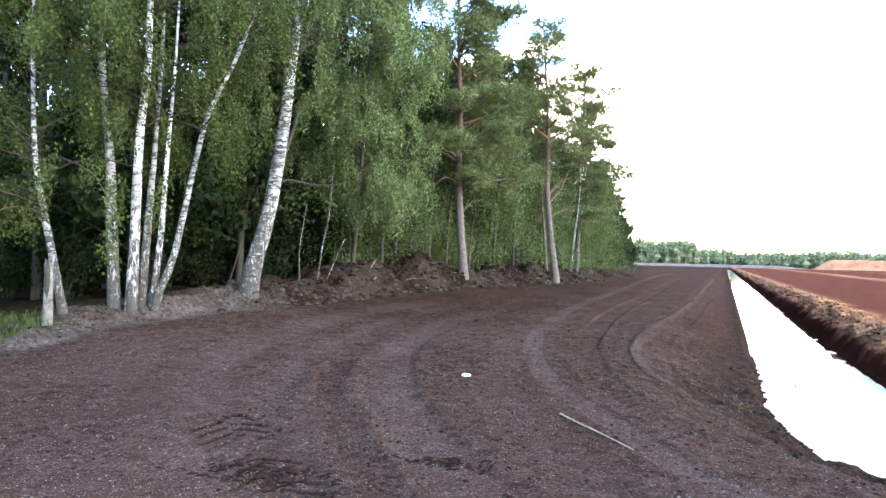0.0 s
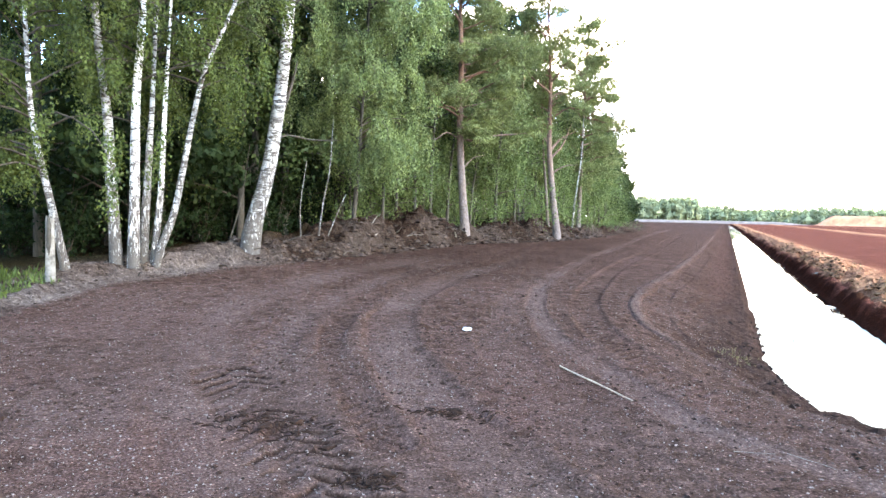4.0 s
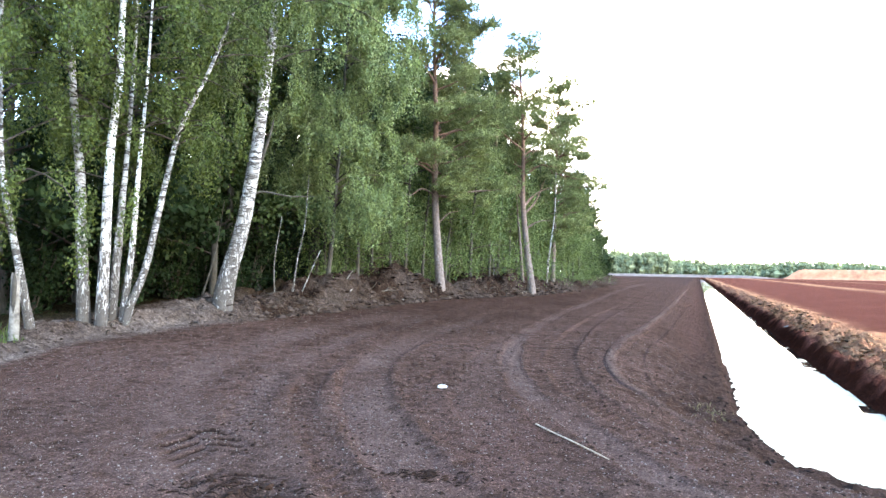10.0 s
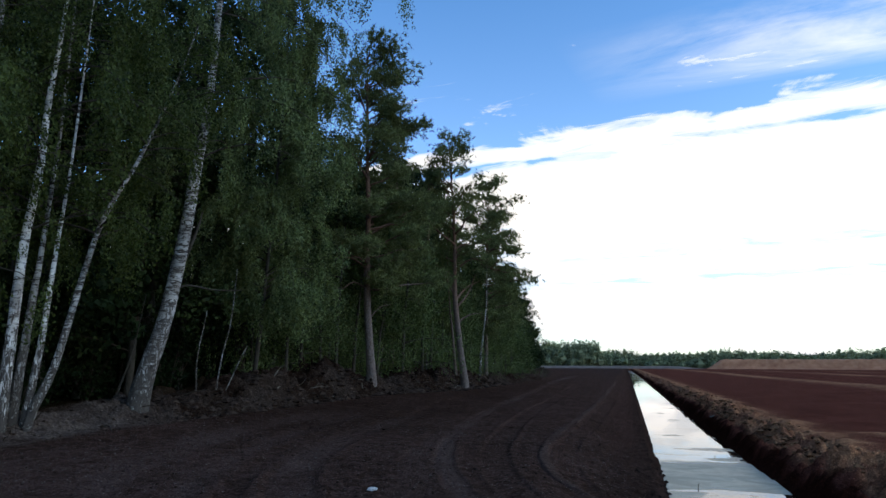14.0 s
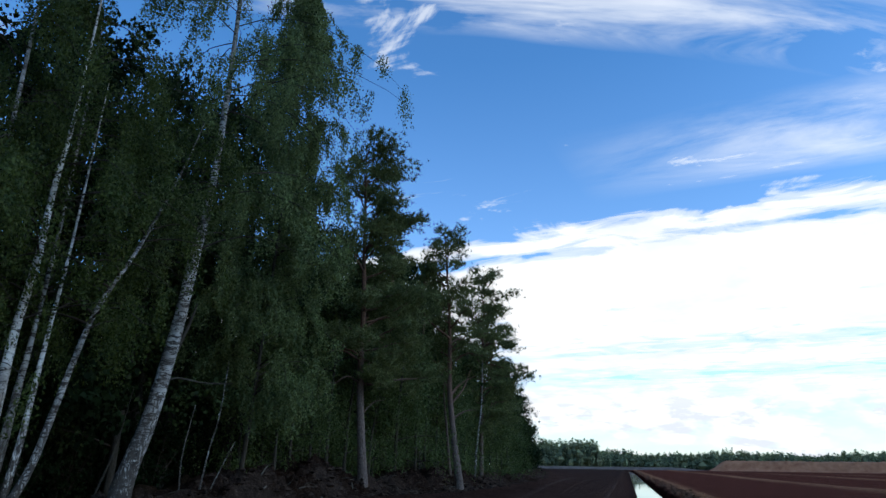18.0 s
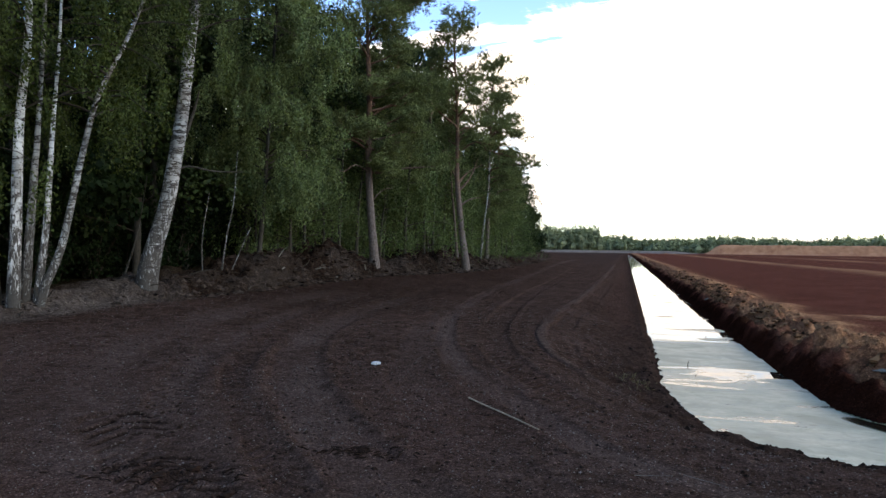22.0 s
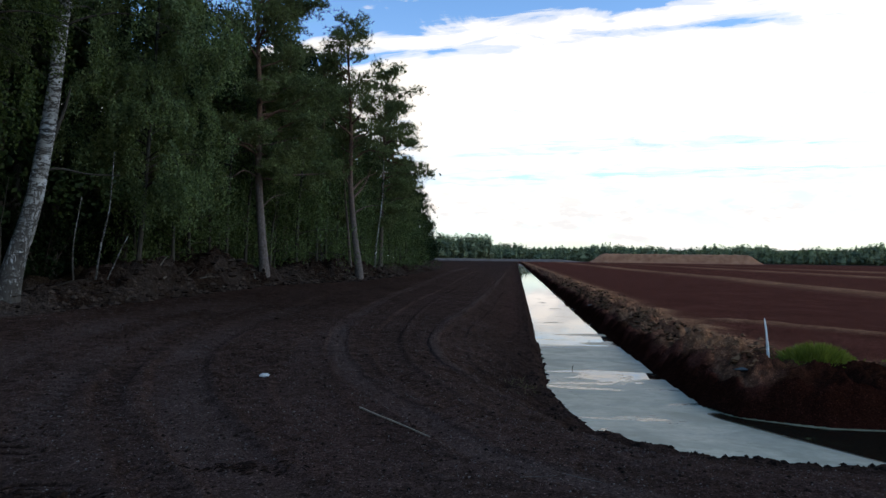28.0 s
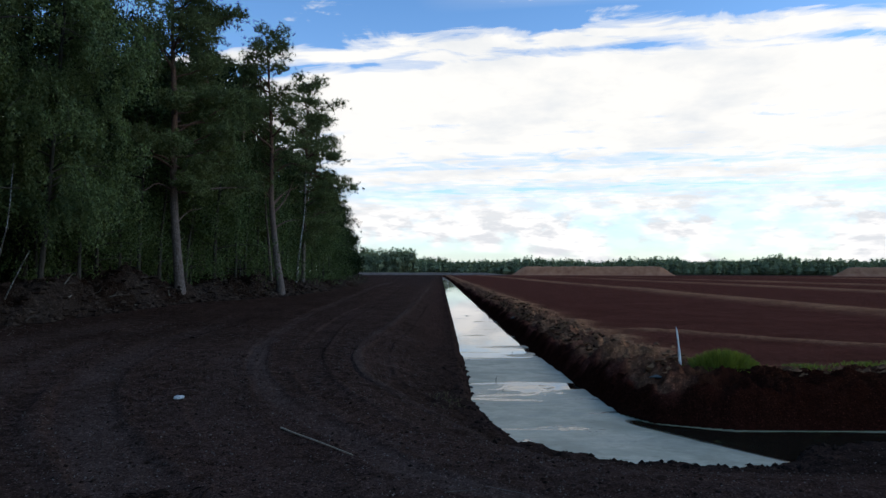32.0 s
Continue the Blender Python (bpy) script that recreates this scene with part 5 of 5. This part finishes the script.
def scatter_clods():
    rng = np.random.default_rng(4)
    n = 16000
    y = 1.5 + 20 * rng.uniform(0, 1, n) ** 2
    x = rng.uniform(-1, 1, n) * (2 + y * 0.75) - 2.6
    z, kind, state, gap, behind, right, inside = land(x, y)
    ok = (gap > 0.15) & (behind < 0.6) & ~right & ~inside & (fbm(x, y, 1.1, 3, 83) > rng.uniform(-0.3, 0.5, n))
    x, y, z = x[ok], y[ok], z[ok]
    size = 0.004 + 0.020 * rng.uniform(0, 1, len(x)) ** 4 + 0.0004 * y
    tagged(new("peat_crumbs", mesh_of("peat_crumbs", *lumps(np.stack([x, y, z + size * 0.2], 1), size, rng, 0.6), CLOD)), "dark peat crumbs scattered over the road", "crumbs", kind="stuff")
    # bigger torn clods along the wheel tracks
    n = 3600
    y = 2.4 + 9.5 * rng.uniform(0, 1, n) ** 1.2
    x = rng.normal(-0.45, 0.33, n) * y + 0.6
    z, kind, state, gap, behind, right, inside = land(x, y)
    ok = (gap > 0.5) & ~right & ~inside & (fbm(x, y, 0.9, 3, 86) > rng.uniform(-0.35, 0.3, n))
    x, y, z = x[ok], y[ok], z[ok]
    size = 0.006 + 0.016 * rng.uniform(0, 1, len(x)) ** 3 + 0.0006 * y
    tagged(new("torn_clods", mesh_of("torn_clods", *lumps(np.stack([x, y, z + size * 0.05], 1), size, rng, 0.55), CLOD)), "flat dark peat clods torn up by wheels", "clods", kind="stuff")
    # lumps on the spoil bank and by the water
    n = 5200
    y = rng.uniform(6, 36, n)
    x = np.interp(y, *FOOT.T) - rng.uniform(-0.25, 1.6, n)
    z = height(x, y)
    size = (0.012 + 0.13 * rng.uniform(0, 1, n) ** 5) * (0.35 + 0.65 * smooth(11, 14, y))
    tagged(new("bank_lumps", mesh_of("bank_lumps", *lumps(np.stack([x, y, z + size * 0.1], 1), size, rng, 0.6), BANK_CLOD)), "rough peat lumps on the spoil bank", "lumps", kind="stuff")
    n = 2600
    y = 6.6 + 8 * rng.uniform(0, 1, n) ** 1.5
    x = rng.uniform(-0.4, 5.0, n)
    z, kind, state, gap, behind, right, inside = land(x, y)
    ok = ~right & ~inside & (gap < 0.7) & (rng.uniform(0, 0.7, n) > gap)
    x, y, z = x[ok], y[ok], z[ok]
    size = 0.012 + 0.045 * rng.uniform(0, 1, len(x)) ** 2.5
    tagged(new("shore_clods", mesh_of("shore_clods", *lumps(np.stack([x, y, z + size * 0.15], 1), size, rng, 0.7), CLOD)), "ragged dark peat clods along the water's edge", "clods", kind="stuff")
    n = 17000
    y = 9.5 + 40 * rng.uniform(0, 1, n) ** 2
    x = np.interp(y, [9, 12, 17, 50], [4.4, 3.25, 2.95, 2.5]) + rng.normal(0, 0.5, n) + np.where(y < 11, rng.uniform(0, 4, n), 0)
    z, kind, state, gap, behind, right, inside = land(x, y)
    ok = right & ~inside & (gap > 0.55 + 0.5 * smooth(3, 4, x)) & (fbm(x, y, 1.2, 3, 88) > rng.uniform(-0.3, 0.3, n))
    x, y, z = x[ok], y[ok], z[ok]
    size = 0.010 + 0.085 * rng.uniform(0, 1, len(x)) ** 3.2
    tagged(new("ridge_lumps", mesh_of("ridge_lumps", *lumps(np.stack([x, y, z + size * 0.1], 1), size, rng, 0.65), RED_CLOD)), "crumbly red-brown peat lumps along the field edge", "lumps", kind="stuff")


def strand(path, r0, r1, sides=6, seed=0):
    p = curve(path, 9)
    return tube(p, np.linspace(r0, r1, 9), sides, 0.08, seed)


def small_things():
    rng = np.random.default_rng(6)
    # crumpled scrap
    zs = ground_at(-3.22, 8.02)
    bm = bmesh.new()
    bmesh.ops.create_icosphere(bm, subdivisions=3, radius=1)
    for v in bm.verts:
        k = 1 + 0.45 * noise.noise(v.co * 2.2) + 0.2 * noise.noise(v.co * 6)
        v.co = Vector((v.co.x * 0.060 * k, v.co.y * 0.040 * k, max(v.co.z, -0.5) * 0.026 * k + 0.012))
    me = bpy.data.meshes.new("scrap")
    bm.to_mesh(me), bm.free()
    me.materials.append(WHITE)
    ob = tagged(new("plastic_scrap", me), "crumpled white plastic scrap on the road", "litter")
    ob.location = (-3.22, 8.02, zs)
    # long reed stalk and smaller stalks
    for a, b, r, label in (((-1.63, 6.63), (-0.765, 5.64), 0.0085, "long pale reed stalk lying on the road"), ((0.35, 4.9), (0.62, 4.72), 0.0018, "short dry stalk by the bank"),
                           ((0.02, 4.72), (0.28, 4.86), 0.0018, "thin dry stalk on the road")):
        q = np.linspace(0, 1, 5)[:, None]
        xy = np.array(a) + (np.array(b) - np.array(a)) * q + rng.normal(0, 0.003, (5, 2)) * [[0], [1], [1], [1], [0]]
        zs = height(xy[:, 0], xy[:, 1])
        pts = np.column_stack([xy, np.maximum(zs, zs[0] + (zs[-1] - zs[0]) * q[:, 0]) + r])
        tagged(new("reed_stalk", mesh_of("reed_stalk", *strand(pts, r, r * 0.6), STRAW if r > 0.005 else DEADWOOD, True)), label, "stalk", "dry stalks")
    # clods in the trodden patches
    spots = [(-3.45, 3.95), (-3.25, 3.98), (-3.1, 3.78), (-2.95, 3.95), (-2.86, 3.80), (-2.2, 4.70), (-2.0, 4.76), (-1.86, 4.68), (-2.47, 3.64), (-1.94, 3.27), (-1.86, 3.36), (-2.2, 2.81), (-2.1, 2.87), (-0.58, 3.25), (-0.5, 3.22), (-4.95, 3.03), (-4.6, 2.76)]
    for k, (x, y) in enumerate(spots):
        bm = bmesh.new()
        bmesh.ops.create_icosphere(bm, subdivisions=2, radius=1)
        off = Vector((k * 3.1, 0, 0))
        w = 0.018 + 0.022 * rng.uniform()
        for v in bm.verts:
            s = 1 + 0.7 * noise.noise(v.co * 1.8 + off) + 0.35 * noise.noise(v.co * 5 + off)
            v.co = Vector((v.co.x * w * 1.6 * s, v.co.y * w * s, v.co.z * w * 0.75 * s))
        me = bpy.data.meshes.new("clod")
        bm.to_mesh(me), bm.free()
        me.materials.append(CLOD)
        ob = tagged(new("peat_clod", me), "rough dark peat clod on the road", "clod", "peat clods")
        ob.matrix_world = pose(x, y, ground_at(x, y) + w * 0.12, 0, 0, rng.uniform(0, 180))
    # torn fibres in the trodden patches
    pieces = []
    for k in range(260):
        cx, cy, rx, ry = ((-3.15, 3.87, 0.26, 0.12), (-2.05, 4.70, 0.22, 0.07), (-3.2, 3.8, 0.26, 0.12), (-1.95, 3.28, 0.12, 0.06))[k % 4]
        x, y = rng.normal(cx, rx), rng.normal(cy, ry)
        a, ln = rng.normal(0.2, 0.9), rng.uniform(0.02, 0.11)
        q = np.linspace(-0.5, 0.5, 4)
        px, py = x + math.cos(a) * ln * q, y + math.sin(a) * ln * q
        pz = height(px, py) + 0.003 + 0.008 * rng.uniform() * np.array([0, 1, 0.7, 0])
        pieces.append(tube(np.column_stack([px, py, pz]), [0.003, 0.0065, 0.005, 0.001], 4, 0.1, k))
    tagged(new("peat_fibres", mesh_of("peat_fibres", *joined(pieces), CLOD, True)), "torn dark fibres in churned peat", "fibres", kind="stuff")
    # marker pole at the field corner
    bx, by = 3.97, 11.18
    bz = ground_at(bx, by)
    pole = thing("marker_pole", "thin pale marker pole leaning at the field corner", "pole", at=(bx, by, bz))
    p = np.array([(0, 0, -0.12), (-0.02, 0, 0.2), (-0.035, 0, 0.42), (-0.07, 0, 0.68)])
    part("shaft", mesh_of("shaft", *tube(curve(p, 10), [0.019] * 5 + [0.015] * 4 + [0.004], 8, 0.06, 3), POLE, True), pole)
    part("sleeve", mesh_of("sleeve", *tube(np.array([(-0.004, 0, 0.02), (-0.018, 0, 0.2), (-0.024, 0, 0.3)]), [0.024, 0.024, 0.022], 8, 0.02, 4), POLE, True), pole, "white plastic sleeve")
    # grass tufts on the field edge
    for cx, cy, w, tall, n in ((4.62, 11.0, 0.36, 0.36, 4600), (6.05, 11.0, 0.35, 0.11, 260), (7.1, 11.3, 0.5, 0.11, 300), (7.9, 11.5, 0.4, 0.10, 200)):
        x, y = cx + rng.normal(0, w * 0.55, n), cy + rng.normal(0, 0.2, n)
        z = height(x, y)
        out = np.stack([x - cx, y - cy], 1) / (w + 1e-6)
        up = unit(np.column_stack([out * 0.55 + rng.normal(0, 0.35, (n, 2)), np.ones(n)]))
        ln = tall * rng.uniform(0.4, 1.0, (n, 1)) * np.exp(-0.5 * (out ** 2).sum(1, keepdims=True))
        other = unit(np.cross(up, unit(rng.normal(0, 1, (n, 3))))) * 0.010
        root = np.column_stack([x, y, z - 0.01])
        v, f = blades(root + up * ln * 0.5, up * ln * 0.5, other)
        mid = (cx, cy, ground_at(cx, cy))
        tagged(new("grass_tuft", mesh_of("grass_tuft", v, f, MOSS)), "mossy green grass tuft on the field edge", "grass", "tufts on the field edge")
    # grass by the wood edge
    n = 3600
    y = 4.6 + 3.2 * rng.uniform(0, 1, n) ** 1.4
    x = np.interp(y, *FOOT.T) - rng.uniform(0.7, 3.0, n)
    z = height(x, y)
    up = unit(np.column_stack([rng.normal(0, 0.35, (n, 2)), np.ones(n)]))
    ln = rng.uniform(0.05, 0.24, (n, 1)) * (0.55 + 0.9 * smooth(-0.3, 0.4, fbm(x, y, 1.6, 3, 131)))[:, None]
    other = unit(np.cross(up, unit(rng.normal(0, 1, (n, 3))))) * 0.012
    tagged(new("grass", mesh_of("grass", *blades(np.column_stack([x, y, z]) + up * ln * 0.5, up * ln * 0.5, other), GRASS)), "fresh green grass and herbs at the wood edge", "grass", kind="stuff")
    # half-dry weeds on the ditch bank
    n = 90
    x, y = rng.normal(0.06, 0.13, n), rng.normal(10.0, 0.28, n)
    z = height(x, y)
    up = unit(np.column_stack([rng.normal(0, 0.8, (n, 2)), np.full(n, 0.7)]))
    ln = rng.uniform(0.03, 0.12, (n, 1))
    other = unit(np.cross(up, unit(rng.normal(0, 1, (n, 3))))) * 0.006
    tagged(new("weeds", mesh_of("weeds", *blades(np.column_stack([x, y, z]) + up * ln * 0.45, up * ln * 0.5, other), WEED)), "half-dry brown and green weeds on the ditch bank", "weeds", kind="stuff")
    # broken stump
    base = np.array((-10.99, 7.71, 0.2))
    stump = thing("broken_stump", "tall broken grey birch stump with splintered top", "stump", at=base)
    part("trunk", mesh_of("trunk", *tube(np.array([(0, 0, -0.25), (0.0, 0, 0.1), (0.01, 0, 0.7), (0.0, 0.0, 1.15), (0.0, 0.0, 1.2), (0, 0, 1.12)]), [0.11, 0.085, 0.075, 0.07, 0.05, 0.01], 11, 0.12, 5), DEADWOOD, True), stump)
    part("hollow", mesh_of("hollow", *tube(np.array([(0.035, -0.045, 0.35), (0.04, -0.05, 0.7), (0.035, -0.045, 1.05), (0.03, -0.035, 1.2)]), [0.004, 0.042, 0.046, 0.02], 8, 0.15, 6), BARK, True), stump, "dark rotten hollow")
    for k in range(6):
        a = k * 1.05 + 0.3
        p = np.array([(0.05 * math.cos(a), 0.05 * math.sin(a), 0.95), (0.055 * math.cos(a), 0.055 * math.sin(a), 1.15), (0.06 * math.cos(a), 0.06 * math.sin(a), 1.2 + 0.14 * rng.uniform())])
        part("splinter", mesh_of("splinter", *tube(p, [0.026, 0.018, 0.003], 5, 0.1, k), DEADWOOD, True), stump)
    # thin saplings
    for pts, r, mat, label in (([(-11.46, 12.55, 0.5), (-11.3, 12.7, 1.2), (-11.15, 12.82, 2.0), (-11.0, 12.9, 3.2)], 0.03, BARK, "thin leaning dark sapling"),
                               ([(-10.82, 15.6, 0.9), (-10.72, 15.68, 1.9), (-10.58, 15.76, 2.75), (-10.5, 15.8, 4.2)], 0.026, BIRCH_GREY, "thin white birch sapling"),
                               ([(-11.2, 15.3, 0.7), (-11.24, 15.3, 1.7), (-11.1, 15.4, 3.0)], 0.022, BIRCH_GREY, "thin white birch sapling"),
                               ([(-10.7, 15.9, 0.9), (-10.45, 16.1, 1.7), (-10.3, 16.2, 2.1)], 0.018, BIRCH_GREY, "thin white birch sapling"),
                               ([(-8.05, 35.06, 0.7), (-7.9, 35.1, 2.5), (-7.65, 35.15, 4.7), (-7.6, 35.2, 7)], 0.08, BIRCH, "slim white birch at the wood edge"),
                               ([(-9.2, 29.3, 0.8), (-9.25, 29.3, 3)], 0.05, BIRCH, "slim white birch at the wood edge")):
        ob = thing("sapling", label, "tree", "saplings", at=pts[0])
        s = curve(np.array(pts) - pts[0], 10)
        part("stem", mesh_of("stem", *tube(s, np.linspace(r, 0.008, 10), 7, 0.06, 7), mat, True), ob)
    # roots and sticks poking out of the spoil bank
    for k in range(44):
        y = rng.uniform(9, 33)
        x = float(np.interp(y, *FOOT.T)) - rng.uniform(0.1, 1.3)
        z = ground_at(x, y)
        way = unit(np.array([rng.normal(0.4, 0.6), rng.normal(0, 0.8), rng.uniform(0.0, 0.5)]))
        ln = rng.uniform(0.25, 0.8)
        p = np.array([(0, 0, 0), way * ln * 0.5 + rng.normal(0, 0.05, 3), way * ln + [0, 0, -0.08]])
        ob = tagged(new("root", mesh_of("root", *strand(p, rng.uniform(0.01, 0.025), 0.004, 5, k), TWIG if k % 4 else DEADWOOD, True)), "broken root sticking out of the spoil bank", "root", "roots in the spoil bank")
        ob.location = (x, y, z)
    # pale stones and scraps on the ditch bank and the field
    for x, y, s, label in ((3.42, 10.75, 0.10, "pale broken stick on the ditch bank"), (3.55, 17.6, 0.09, "white scrap at the field edge"), (3.05, 13.3, 0.05, "pale stone on the field edge"),
                           (2.75, 27.0, 0.12, "pale lump on the field edge"), (-9.6, 20.3, 0.06, "white stone on the spoil bank"), (2.9, 20.5, 0.05, "pale stone on the field edge")):
        ob = tagged(new("pale_stone", mesh_of("pale_stone", *lumps(np.zeros((1, 3)), [s], rng, 0.5), DEADWOOD)), label, "stone", "pale stones")
        ob.location = (x, y, ground_at(x, y) + s * 0.2)
    # twigs standing in the water
    for x, y, tall in ((1.0, 13.2, 0.10), (1.75, 17.6, 0.06), (1.05, 12.2, 0.03)):
        ob = tagged(new("twig", mesh_of("twig", *strand(np.array([(0, 0, -0.1), (0.01, 0, tall * 0.6), (0.025, 0.01, tall)]), 0.010, 0.005, 5, 1), TWIG, True)), "dark twig standing in the ditch water", "twig", "twigs in the water")
        ob.location = (x, y, WATER)
    # scum along the foot of the far bank of the arm
    xs = np.linspace(2.75, 30, 150)
    far = np.interp(xs, [2.6, 2.73, 3.0, 4.0, 6.1, 12, 45], [10.6, 10.2, 9.65, 9.25, 9.2, 9.1, 8.6])
    wide = 0.07 + 0.05 * fbm(xs, xs * 0, 1.3, 3, 99)
    v = np.concatenate([np.column_stack([xs, far - wide, np.full(150, WATER + 0.004)]), np.column_stack([xs, far + 0.10, np.full(150, WATER + 0.010)])])
    i = np.arange(149)
    tagged(new("scum", mesh_of("scum", v, np.stack([i, i + 1, i + 151, i + 150], 1), SCUM, True)), "thin yellow-green scum along the water's edge", "scum", kind="stuff")


scatter_chips()
scatter_clods()
small_things()
